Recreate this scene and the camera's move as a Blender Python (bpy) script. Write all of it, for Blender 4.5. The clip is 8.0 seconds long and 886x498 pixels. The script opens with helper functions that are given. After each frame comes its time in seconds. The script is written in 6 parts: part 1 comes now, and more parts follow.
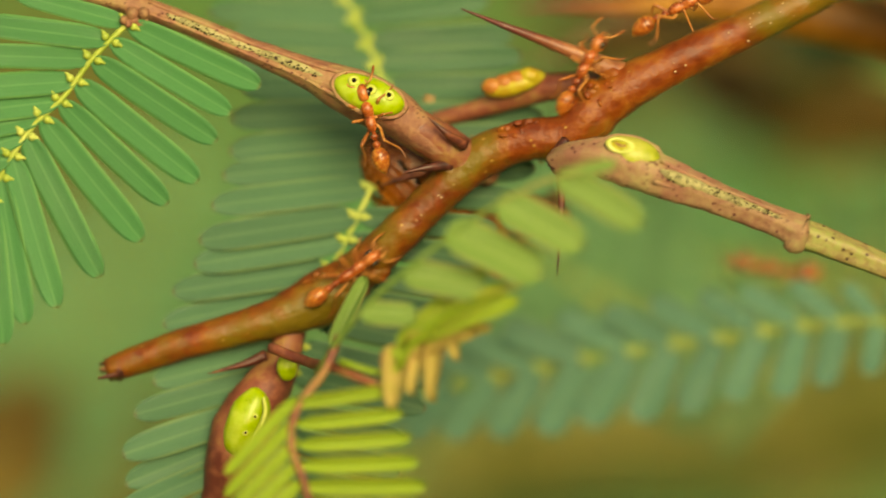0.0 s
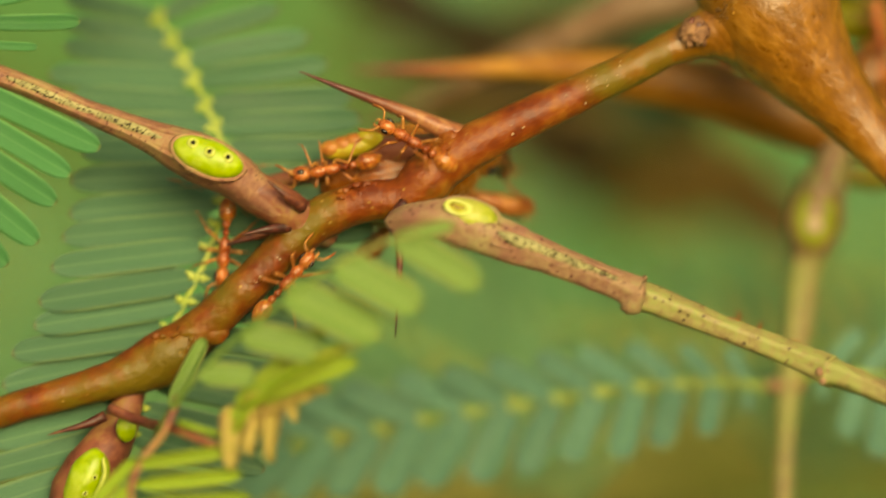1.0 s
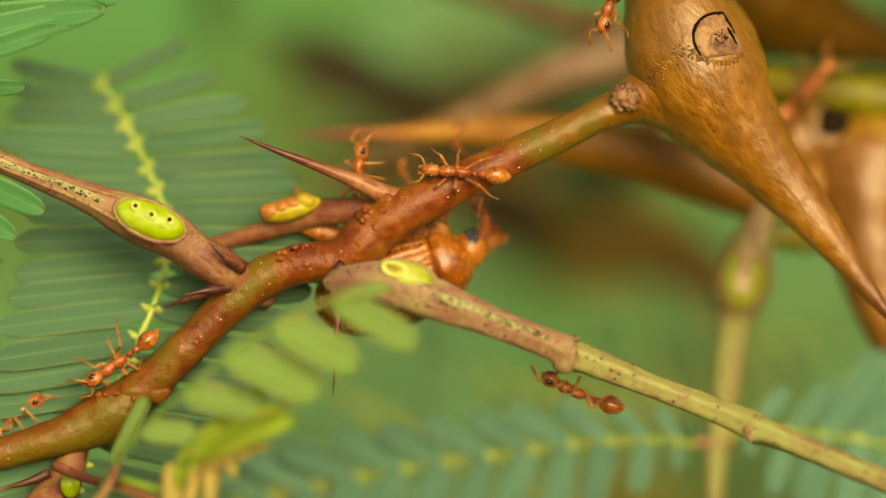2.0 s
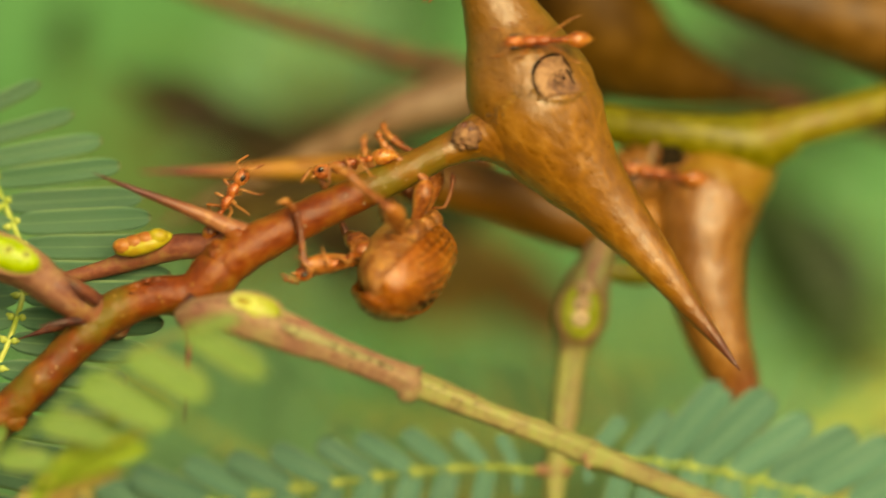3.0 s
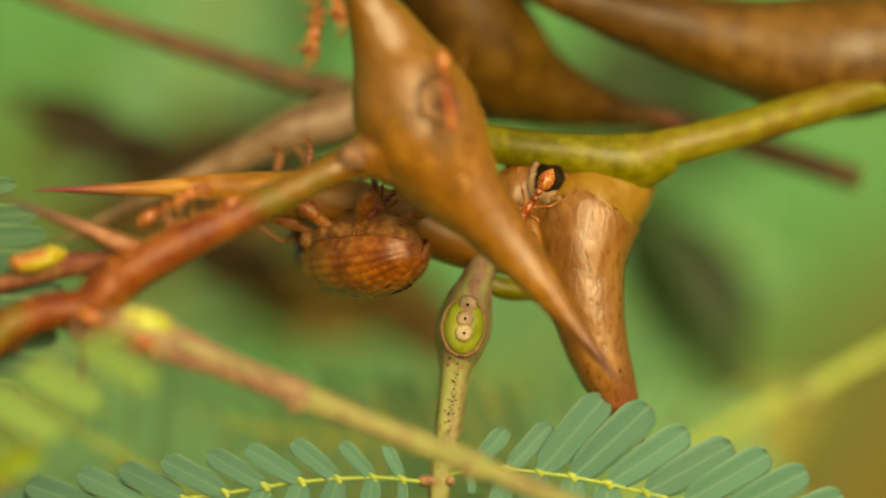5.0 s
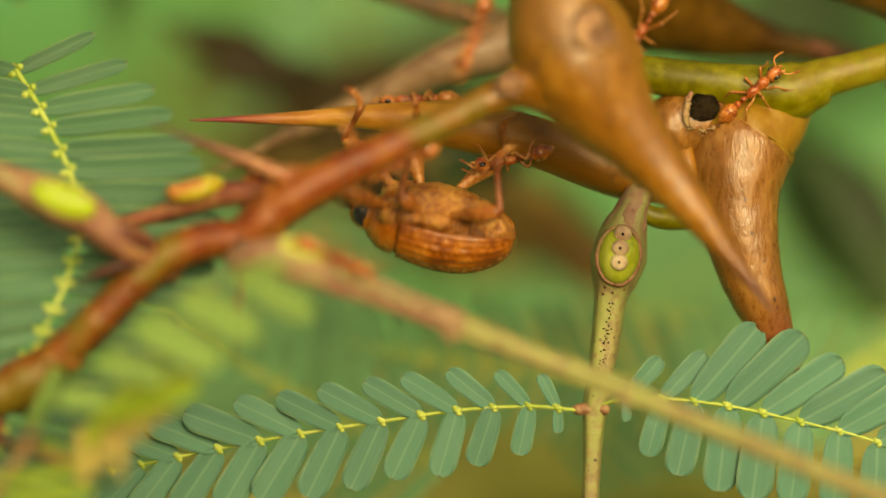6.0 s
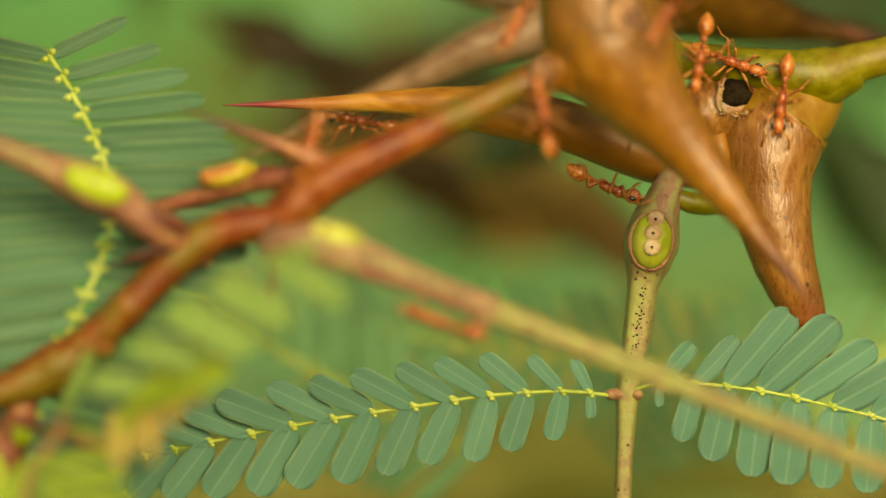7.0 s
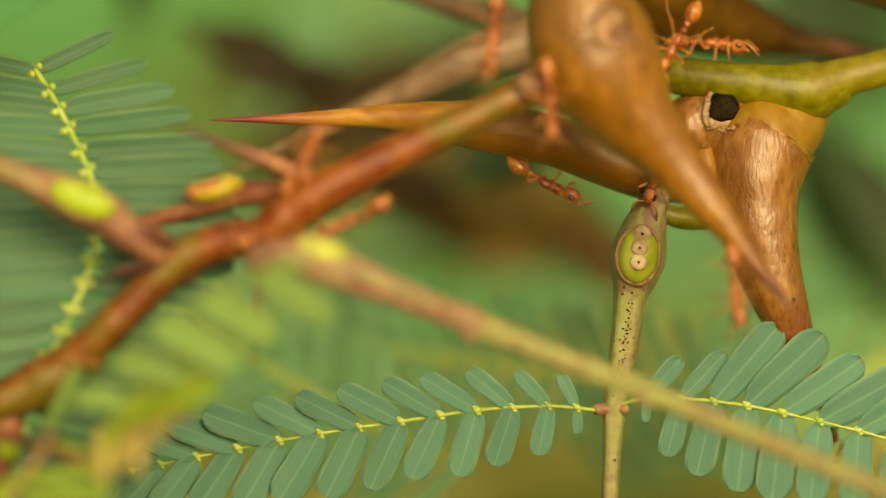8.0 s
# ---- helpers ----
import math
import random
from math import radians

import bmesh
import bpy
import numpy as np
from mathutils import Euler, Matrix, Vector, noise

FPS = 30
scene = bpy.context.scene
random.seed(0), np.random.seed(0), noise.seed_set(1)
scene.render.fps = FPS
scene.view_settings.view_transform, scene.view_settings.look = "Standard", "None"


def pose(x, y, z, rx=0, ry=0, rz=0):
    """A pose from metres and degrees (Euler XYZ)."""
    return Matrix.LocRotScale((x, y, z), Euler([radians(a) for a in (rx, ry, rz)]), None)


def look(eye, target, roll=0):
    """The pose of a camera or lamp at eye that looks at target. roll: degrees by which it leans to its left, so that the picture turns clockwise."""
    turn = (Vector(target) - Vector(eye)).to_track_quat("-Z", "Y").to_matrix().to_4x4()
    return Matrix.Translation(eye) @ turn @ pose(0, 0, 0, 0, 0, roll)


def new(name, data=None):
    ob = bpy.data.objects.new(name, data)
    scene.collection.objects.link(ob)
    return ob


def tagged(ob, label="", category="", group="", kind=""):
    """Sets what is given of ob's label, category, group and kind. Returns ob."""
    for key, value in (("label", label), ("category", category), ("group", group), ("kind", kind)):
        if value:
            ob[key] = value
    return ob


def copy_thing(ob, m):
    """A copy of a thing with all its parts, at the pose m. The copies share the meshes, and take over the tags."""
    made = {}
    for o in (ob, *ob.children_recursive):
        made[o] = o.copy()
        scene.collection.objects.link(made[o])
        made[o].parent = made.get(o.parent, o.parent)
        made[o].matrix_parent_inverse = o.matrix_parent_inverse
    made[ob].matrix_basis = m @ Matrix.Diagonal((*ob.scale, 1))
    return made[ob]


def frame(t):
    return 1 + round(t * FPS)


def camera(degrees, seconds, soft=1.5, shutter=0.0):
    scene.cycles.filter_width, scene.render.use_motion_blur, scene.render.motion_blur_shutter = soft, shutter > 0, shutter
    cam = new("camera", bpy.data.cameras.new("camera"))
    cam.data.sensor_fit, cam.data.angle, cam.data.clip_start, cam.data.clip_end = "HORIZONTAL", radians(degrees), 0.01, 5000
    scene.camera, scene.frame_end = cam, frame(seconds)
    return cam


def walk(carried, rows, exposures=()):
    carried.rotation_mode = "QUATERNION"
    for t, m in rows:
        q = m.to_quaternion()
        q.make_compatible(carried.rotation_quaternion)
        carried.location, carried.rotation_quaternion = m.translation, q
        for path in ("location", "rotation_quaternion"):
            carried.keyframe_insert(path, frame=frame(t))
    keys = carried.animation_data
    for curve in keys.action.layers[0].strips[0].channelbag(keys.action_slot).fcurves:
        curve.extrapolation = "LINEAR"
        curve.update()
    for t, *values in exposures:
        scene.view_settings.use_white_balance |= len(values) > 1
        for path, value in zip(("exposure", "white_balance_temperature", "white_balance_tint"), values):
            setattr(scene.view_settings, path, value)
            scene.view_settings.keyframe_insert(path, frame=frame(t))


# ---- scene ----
MM = 0.001
cam = camera(5.0, 8.0, soft=1.45, shutter=0.4)
# seconds, turn to the right, turn upwards, distance from the stem's plane
WALK = [
    (0.0, -2.3322, -1.0532, 0.3758),
    (0.1, -2.2447, -1.0066, 0.3759),
    (0.2, -2.1345, -0.8919, 0.3761),
    (0.3, -2.0515, -0.8543, 0.3763),
    (0.4, -1.9731, -0.7759, 0.3765),
    (0.5, -1.8856, -0.8018, 0.3767),
    (0.6, -1.7605, -0.8161, 0.3768),
    (0.7, -1.6808, -0.7577, 0.3770),
    (0.8, -1.5376, -0.7720, 0.3772),
    (0.9, -1.5124, -0.7817, 0.3774),
    (1.0, -1.4100, -0.7007, 0.3776),
    (1.1, -1.3557, -0.6378, 0.3778),
    (1.2, -1.2741, -0.5205, 0.3779),
    (2.3, -0.9166, -0.3394, 0.3890),
    (2.4, -0.8625, -0.3537, 0.3892),
    (2.5, -0.8130, -0.3772, 0.3894),
    (2.6, -0.6856, -0.3831, 0.3914),
    (2.7, -0.5626, -0.3754, 0.3935),
    (2.8, -0.3081, -0.2225, 0.3955),
    (2.9, -0.2396, -0.1920, 0.3976),
    (3.0, -0.1256, -0.1434, 0.3996),
    (3.1, -0.0693, -0.1196, 0.3997),
    (3.2, 0.0007, -0.0822, 0.3998),
    (3.3, 0.0388, -0.0266, 0.3999),
    (3.5, 0.0063, 0.0074, 0.4000),
    (3.7, 0.0684, -0.0026, 0.4006),
    (3.9, 0.2531, -0.0444, 0.4012),
    (4.0, 0.2886, -0.0176, 0.4015),
    (4.1, 0.3074, -0.0278, 0.4017),
    (4.2, 0.4577, -0.0018, 0.4020),
    (5.3, 0.5170, -0.1204, 0.4126),
    (5.4, 0.2400, -0.2481, 0.4126),
    (5.5, 0.0331, -0.2726, 0.4126),
    (5.6, -0.1566, -0.3418, 0.4126),
    (5.7, -0.2101, -0.3614, 0.4126),
    (5.8, -0.3132, -0.4141, 0.4126),
    (5.9, -0.3543, -0.4626, 0.4126),
    (6.0, -0.3624, -0.4451, 0.4126),
    (6.1, -0.4065, -0.4084, 0.4126),
    (6.2, -0.4217, -0.3924, 0.4126),
    (6.3, -0.4534, -0.4259, 0.4125),
    (6.4, -0.5017, -0.4635, 0.4125),
    (6.5, -0.4715, -0.5135, 0.4125),
    (6.7, -0.5308, -0.5020, 0.4125),
    (6.9, -0.5405, -0.4616, 0.4125),
    (7.0, -0.5475, -0.5302, 0.4125),
    (7.2, -0.5180, -0.5084, 0.4125),
    (7.5, -0.5005, -0.5047, 0.4124),
    (8.0, -0.4718, -0.4461, 0.4124),
]
walk(cam, [(t, pose(0, -d, 0, 90 + up, 0, -turn)) for t, turn, up, d in WALK], [(0, 0.765, 14600, 3), (8, 0.765, 14600, 3)])

# the lens is focused on a marker that slides from the front stem to the thorns behind
focus = new("focus_marker")
cam.data.dof.use_dof = True
cam.data.dof.focus_object = focus
cam.data.dof.aperture_fstop = 15.5

# ---- light ----
world = bpy.data.worlds.new("sky")
scene.world = world
world.use_nodes = True
wn = world.node_tree.nodes
sky = wn.new("ShaderNodeTexSky")
sky.sky_type, sky.sun_disc = "NISHITA", False
SUN_UP, SUN_AZ = 19, 165
sky.sun_elevation, sky.sun_rotation = radians(SUN_UP), radians(SUN_AZ)
wn["Background"].inputs[1].default_value = 0.088
world.node_tree.links.new(sky.outputs[0], wn["Background"].inputs[0])
sun = new("sun", bpy.data.lights.new("sun", "SUN"))
sun.data.energy, sun.data.angle, sun.data.color = 2.85, radians(42), (0.97, 0.96, 0.88)
sv = Vector((math.sin(radians(SUN_AZ)) * math.cos(radians(SUN_UP)), math.cos(radians(SUN_AZ)) * math.cos(radians(SUN_UP)), math.sin(radians(SUN_UP))))
sun.matrix_world = look(sv * 3, (0, 0, 0))


# ---- materials ----
def material(name, rough=0.5, spec=0.4, sub=0.0, trans=0.0):
    m = bpy.data.materials.new(name)
    m.use_nodes = True
    nt = m.node_tree
    b = nt.nodes["Principled BSDF"]
    b.inputs["Roughness"].default_value = rough
    b.inputs["Specular IOR Level"].default_value = spec
    if sub:
        b.inputs["Subsurface Weight"].default_value = sub
        b.inputs["Subsurface Scale"].default_value = 0.0004
        b.inputs["Subsurface Radius"].default_value = (1.0, 0.5, 0.2)
    return m, nt, b


def node(nt, kind, **inputs):
    n = nt.nodes.new(kind)
    for k, v in inputs.items():
        n.inputs[k].default_value = v
    return n


def coords(nt, lean=0.0, stretch=(1, 1, 1)):
    """Object coordinates, turned about y by lean degrees and then stretched."""
    tc = nt.nodes.new("ShaderNodeTexCoord")
    turn = node(nt, "ShaderNodeMapping", Rotation=(0, radians(lean), 0))
    nt.links.new(tc.outputs["Object"], turn.inputs["Vector"])
    mp = node(nt, "ShaderNodeMapping", Scale=stretch)
    nt.links.new(turn.outputs[0], mp.inputs["Vector"])
    return mp.outputs[0]


def noise_of(nt, vec, scale, detail=4, rough=0.6):
    n = node(nt, "ShaderNodeTexNoise", Scale=scale, Detail=detail, Roughness=rough)
    nt.links.new(vec, n.inputs["Vector"])
    return n.outputs[0]


def ramp(nt, fac, stops):
    r = nt.nodes.new("ShaderNodeValToRGB")
    while len(r.color_ramp.elements) < len(stops):
        r.color_ramp.elements.new(0.5)
    for e, (p, c) in zip(r.color_ramp.elements, stops):
        e.position, e.color = p, (*c, 1) if len(c) == 3 else c
    nt.links.new(fac, r.inputs[0])
    return r.outputs[0]


def mix(nt, fac, a, b, mode="MIX"):
    n = nt.nodes.new("ShaderNodeMix")
    n.data_type, n.blend_type = "RGBA", mode
    for sock, v in ((n.inputs[0], fac), (n.inputs[6], a), (n.inputs[7], b)):
        if isinstance(v, (int, float)):
            sock.default_value = v
        elif isinstance(v, tuple):
            sock.default_value = (*v, 1)
        else:
            nt.links.new(v, sock)
    return n.outputs[2]


def bump(nt, b, height, strength, distance):
    n = node(nt, "ShaderNodeBump", Strength=strength, Distance=distance)
    nt.links.new(height, n.inputs["Height"])
    nt.links.new(n.outputs[0], b.inputs["Normal"])


def math_of(nt, op, a, b):
    n = nt.nodes.new("ShaderNodeMath")
    n.operation = op
    for sock, v in ((n.inputs[0], a), (n.inputs[1], b)):
        if isinstance(v, (int, float)):
            sock.default_value = v
        else:
            nt.links.new(v, sock)
    return n.outputs[0]


def attr(nt, name):
    n = nt.nodes.new("ShaderNodeAttribute")
    n.attribute_name = name
    return n.outputs["Fac"]


def mottled(name, dark, mid, light, scale, rough=0.45, spec=0.4, specks=None, speck_scale=1500, speck_size=0.16, relief=0.00006, tip=None, sub=0.0, fine=6.0, patch=None, foot=None, grain=None):
    """Skin with blotches at two scales, fine relief, optional specks, and optional colour towards a tip."""
    m, nt, b = material(name, rough, spec, sub)
    v = coords(nt)
    streaky = coords(nt, *grain) if grain else v
    big = noise_of(nt, streaky, scale)
    small = noise_of(nt, streaky, scale * fine, 5)
    f = math_of(nt, "ADD", math_of(nt, "MULTIPLY", big, 0.6), math_of(nt, "MULTIPLY", small, 0.4))
    col = ramp(nt, f, [(0.41, dark), (0.5, mid), (0.59, light)])
    if patch:
        where = noise_of(nt, streaky, patch[1], 5, 0.65)
        col = mix(nt, ramp(nt, where, [(patch[2], (0, 0, 0)), (patch[2] + patch[3], (1, 1, 1))]), col, patch[0])
    if specks:
        vo = node(nt, "ShaderNodeTexVoronoi", Scale=speck_scale)
        nt.links.new(v, vo.inputs["Vector"])
        dot = ramp(nt, vo.outputs["Distance"], [(speck_size * 0.6, (1, 1, 1)), (speck_size, (0, 0, 0))])
        keep = ramp(nt, noise_of(nt, v, speck_scale * 0.3, 2), [(0.5, (0, 0, 0)), (0.56, (1, 1, 1))])
        col = mix(nt, mix(nt, 1.0, dot, keep, "MULTIPLY"), col, specks)
    if tip:
        a = math_of(nt, "ADD", attr(nt, "along"), math_of(nt, "MULTIPLY", math_of(nt, "SUBTRACT", small, 0.5), 0.12))
        col = mix(nt, ramp(nt, a, [(tip[1], (0, 0, 0)), (tip[2], (1, 1, 1))]), col, tip[0])
    if foot:
        a = math_of(nt, "ADD", attr(nt, "along"), math_of(nt, "MULTIPLY", math_of(nt, "SUBTRACT", big, 0.5), 0.35))
        col = mix(nt, ramp(nt, a, [(foot[1], (0.8, 0.8, 0.8)), (foot[2], (0, 0, 0))]), col, foot[0])
    nt.links.new(col, b.inputs["Base Color"])
    rr = ramp(nt, small, [(0.3, (rough * 0.75,) * 3), (0.7, (min(1, rough * 1.3),) * 3)])
    nt.links.new(rr, b.inputs["Roughness"])
    bump(nt, b, small, 0.5, relief)
    return m


def leaf_skin(name, base, pale, dark, trans=0.12, rim=None, rough=0.45):
    """Leaflet skin: midrib and rim paler, fine side veins, blotches, a little light let through."""
    m, nt, b = material(name, rough, 0.35)
    v = coords(nt)
    tc = nt.nodes.new("ShaderNodeTexCoord")
    sep = nt.nodes.new("ShaderNodeSeparateXYZ")
    nt.links.new(tc.outputs["Generated"], sep.inputs[0])
    across = math_of(nt, "ABSOLUTE", math_of(nt, "SUBTRACT", sep.outputs[1], 0.5), 0)
    oi = nt.nodes.new("ShaderNodeObjectInfo")
    vary = math_of(nt, "MULTIPLY", oi.outputs["Random"], 7.0)
    mp = nt.nodes.new("ShaderNodeVectorMath")
    nt.links.new(v, mp.inputs[0])
    cmb = nt.nodes.new("ShaderNodeCombineXYZ")
    nt.links.new(vary, cmb.inputs[2])
    nt.links.new(cmb.outputs[0], mp.inputs[1])
    vv = mp.outputs[0]
    big = noise_of(nt, vv, 450, 3)
    fine = noise_of(nt, vv, 3500, 4)
    col = ramp(nt, math_of(nt, "ADD", math_of(nt, "MULTIPLY", big, 0.7), math_of(nt, "MULTIPLY", fine, 0.3)), [(0.35, dark), (0.5, base), (0.66, tuple(0.65 * a + 0.35 * c for a, c in zip(base, pale)))])
    tone = ramp(nt, oi.outputs["Random"], [(0.0, (0.82,) * 3), (1.0, (1.0,) * 3)])
    col = mix(nt, 1.0, col, tone, "MULTIPLY")
    rib = ramp(nt, across, [(0.01, (1, 1, 1)), (0.06, (0, 0, 0))])
    col = mix(nt, math_of(nt, "MULTIPLY", math_of(nt, "MULTIPLY", rib, fine), 0.75), col, pale)
    fold = math_of(nt, "PINGPONG", math_of(nt, "ADD", across, 0.045), 0.09)
    nerve = ramp(nt, fold, [(0.008, (1, 1, 1)), (0.03, (0, 0, 0))])
    col = mix(nt, math_of(nt, "MULTIPLY", math_of(nt, "MULTIPLY", nerve, fine), 0.14), col, pale)
    edge = ramp(nt, across, [(0.38, (0, 0, 0)), (0.48, (1, 1, 1))])
    col = mix(nt, math_of(nt, "MULTIPLY", edge, 0.6), col, rim or pale)
    end = ramp(nt, sep.outputs[0], [(0.975, (0, 0, 0)), (0.995, (1, 1, 1))])
    col = mix(nt, math_of(nt, "MULTIPLY", end, 0.5), col, (0.16, 0.09, 0.04))
    brown = ramp(nt, noise_of(nt, vv, 900, 2), [(0.70, (0, 0, 0)), (0.76, (1, 1, 1))])
    col = mix(nt, math_of(nt, "MULTIPLY", brown, 0.6), col, (0.09, 0.06, 0.03))
    nt.links.new(col, b.inputs["Base Color"])
    tr = nt.nodes.new("ShaderNodeBsdfTranslucent")
    nt.links.new(mix(nt, 1.0, col, (1.0, 1.0, 0.55), "MULTIPLY"), tr.inputs[0])
    ms = node(nt, "ShaderNodeMixShader", Fac=trans)
    nt.links.new(b.outputs[0], ms.inputs[1])
    nt.links.new(tr.outputs[0], ms.inputs[2])
    nt.links.new(ms.outputs[0], nt.nodes["Material Output"].inputs[0])
    veins = nt.nodes.new("ShaderNodeTexWave")
    veins.inputs["Scale"].default_value, veins.inputs["Distortion"].default_value = 2200, 2.0
    nt.links.new(v, veins.inputs["Vector"])
    bump(nt, b, mix(nt, 0.5, veins.outputs[0], fine), 0.35, 0.00004)
    return m


BARK = mottled("red_bark", (0.115, 0.020, 0.006), (0.185, 0.037, 0.008), (0.25, 0.080, 0.016), 320, 0.40, 0.32, specks=(0.36, 0.22, 0.07), speck_scale=2000, speck_size=0.13, relief=0.00022, patch=((0.13, 0.088, 0.012), 170, 0.45, 0.14), tip=((0.155, 0.072, 0.012), 0.84, 0.99))
SPIKE = mottled("spike_skin", (0.16, 0.05, 0.03), (0.28, 0.10, 0.05), (0.40, 0.19, 0.09), 500, 0.36, tip=((0.085, 0.016, 0.018), 0.22, 0.75))
DARK_SPIKE = mottled("dark_spike_skin", (0.04, 0.012, 0.01), (0.08, 0.02, 0.016), (0.2, 0.06, 0.03), 500, 0.4)
# foot: darker brown towards the upper end, put into the colour down to the scar
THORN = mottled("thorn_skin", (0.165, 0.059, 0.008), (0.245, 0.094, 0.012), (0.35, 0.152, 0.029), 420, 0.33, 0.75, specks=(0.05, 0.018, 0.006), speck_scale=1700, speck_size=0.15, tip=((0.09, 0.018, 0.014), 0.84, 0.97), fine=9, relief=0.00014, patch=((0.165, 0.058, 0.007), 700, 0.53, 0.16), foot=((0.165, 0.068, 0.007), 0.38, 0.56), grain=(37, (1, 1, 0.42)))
THORN_BACK = mottled("brown_thorn_skin", (0.145, 0.052, 0.011), (0.205, 0.080, 0.018), (0.28, 0.126, 0.036), 420, 0.30, 0.65, specks=(0.05, 0.016, 0.008), speck_scale=1500, speck_size=0.18, tip=((0.15, 0.024, 0.020), 0.70, 0.95), fine=9, relief=0.00014, patch=((0.135, 0.045, 0.009), 520, 0.52, 0.16), grain=(0, (1, 1, 0.4)))
THORN_GOLD = mottled("golden_thorn_skin", (0.23, 0.084, 0.012), (0.33, 0.138, 0.022), (0.43, 0.21, 0.045), 300, 0.46, 0.4, tip=((0.17, 0.018, 0.030), 0.72, 0.93), fine=9, relief=0.0001, foot=((0.22, 0.084, 0.011), 0.30, 0.55), grain=(80, (1, 1, 0.3)))
THORN_GREY = mottled("grey_thorn_skin", (0.12, 0.06, 0.03), (0.22, 0.125, 0.07), (0.30, 0.19, 0.12), 200, 0.4)
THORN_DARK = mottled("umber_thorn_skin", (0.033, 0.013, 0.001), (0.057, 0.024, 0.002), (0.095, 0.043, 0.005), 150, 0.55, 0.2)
# umber skin made lighter for one thorn: light from above put into its colour
THORN_TOPLIT = mottled("toplit_thorn_skin", (0.056, 0.023, 0.003), (0.092, 0.039, 0.005), (0.145, 0.066, 0.012), 150, 0.45, 0.4)
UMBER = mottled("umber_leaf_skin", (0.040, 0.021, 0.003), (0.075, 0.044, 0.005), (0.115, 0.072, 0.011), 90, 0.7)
TWIG = mottled("twig_bark", (0.07, 0.035, 0.016), (0.14, 0.07, 0.03), (0.2, 0.11, 0.05), 200, 0.6)
STALK = mottled("stalk_skin", (0.20, 0.08, 0.055), (0.275, 0.138, 0.082), (0.30, 0.20, 0.10), 420, 0.55, 0.3, specks=(0.10, 0.03, 0.025), speck_scale=5200, speck_size=0.3, fine=7, relief=0.00016, patch=((0.20, 0.145, 0.06), 170, 0.54, 0.14))
STALK_GREEN = mottled("green_stalk_skin", (0.20, 0.15, 0.07), (0.245, 0.22, 0.09), (0.235, 0.26, 0.09), 700, 0.5, 0.35, specks=(0.05, 0.025, 0.014), speck_scale=3200, speck_size=0.27, fine=4, relief=0.00012)
STALK_RED = mottled("red_stalk_skin", (0.12, 0.028, 0.02), (0.21, 0.065, 0.038), (0.25, 0.13, 0.05), 420, 0.5)
STALK_TAN = mottled("tan_stalk_skin", (0.21, 0.10, 0.068), (0.275, 0.17, 0.10), (0.30, 0.245, 0.12), 380, 0.55, 0.3, specks=(0.09, 0.025, 0.022), speck_scale=4000, speck_size=0.33, fine=7, relief=0.00016, patch=((0.25, 0.115, 0.085), 300, 0.5, 0.14))
STEM_GREEN = mottled("olive_stem_skin", (0.085, 0.074, 0.005), (0.135, 0.123, 0.008), (0.19, 0.165, 0.016), 300, 0.42, 0.35, specks=(0.08, 0.055, 0.010), speck_scale=1500, speck_size=0.11, patch=((0.14, 0.078, 0.010), 260, 0.56, 0.14))
NECTAR = mottled("nectary_skin", (0.21, 0.32, 0.018), (0.28, 0.40, 0.026), (0.36, 0.47, 0.07), 400, 0.36, 0.4, sub=0.2)
NECTAR_DULL = mottled("dull_nectary_skin", (0.30, 0.20, 0.025), (0.36, 0.30, 0.035), (0.36, 0.38, 0.05), 450, 0.4, 0.35)
LOBE = mottled("lobe_skin", (0.30, 0.085, 0.025), (0.36, 0.14, 0.035), (0.38, 0.24, 0.05), 450, 0.42, 0.35)
NECTAR_MID = mottled("olive_nectary_skin", (0.22, 0.265, 0.028), (0.285, 0.335, 0.04), (0.35, 0.37, 0.08), 500, 0.4, 0.4)
PORE = mottled("pore_skin", (0.004, 0.003, 0.002), (0.010, 0.007, 0.004), (0.022, 0.015, 0.008), 900, 0.95, 0.02, relief=0.0002)
PORE_RIM = mottled("pore_rim_skin", (0.34, 0.21, 0.13), (0.47, 0.34, 0.22), (0.56, 0.46, 0.31), 900, 0.5)
SCAR = mottled("scar_skin", (0.05, 0.022, 0.014), (0.16, 0.07, 0.036), (0.30, 0.16, 0.085), 900, 0.7, relief=0.0002)
CHANNEL = mottled("channel_skin", (0.19, 0.175, 0.085), (0.265, 0.25, 0.12), (0.33, 0.31, 0.16), 900, 0.6, 0.3, specks=(0.03, 0.017, 0.012), speck_scale=4200, speck_size=0.36, relief=0.0001)
RACHIS = mottled("rachis_skin", (0.24, 0.34, 0.06), (0.32, 0.41, 0.09), (0.40, 0.48, 0.14), 600, 0.5)
LEAF = leaf_skin("leaf_skin", (0.046, 0.232, 0.085), (0.13, 0.37, 0.15), (0.034, 0.19, 0.068), trans=0.16, rim=(0.14, 0.36, 0.12))
LEAF_BLUE = leaf_skin("bluish_leaf_skin", (0.084, 0.246, 0.178), (0.21, 0.395, 0.27), (0.064, 0.203, 0.145), trans=0.22, rim=(0.235, 0.405, 0.24))
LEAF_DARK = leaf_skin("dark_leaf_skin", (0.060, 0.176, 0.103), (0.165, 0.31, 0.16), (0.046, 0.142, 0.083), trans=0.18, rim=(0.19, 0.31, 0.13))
LEAF_YOUNG = leaf_skin("young_leaf_skin", (0.175, 0.33, 0.085), (0.32, 0.44, 0.16), (0.13, 0.265, 0.065), trans=0.25, rim=(0.38, 0.33, 0.13))
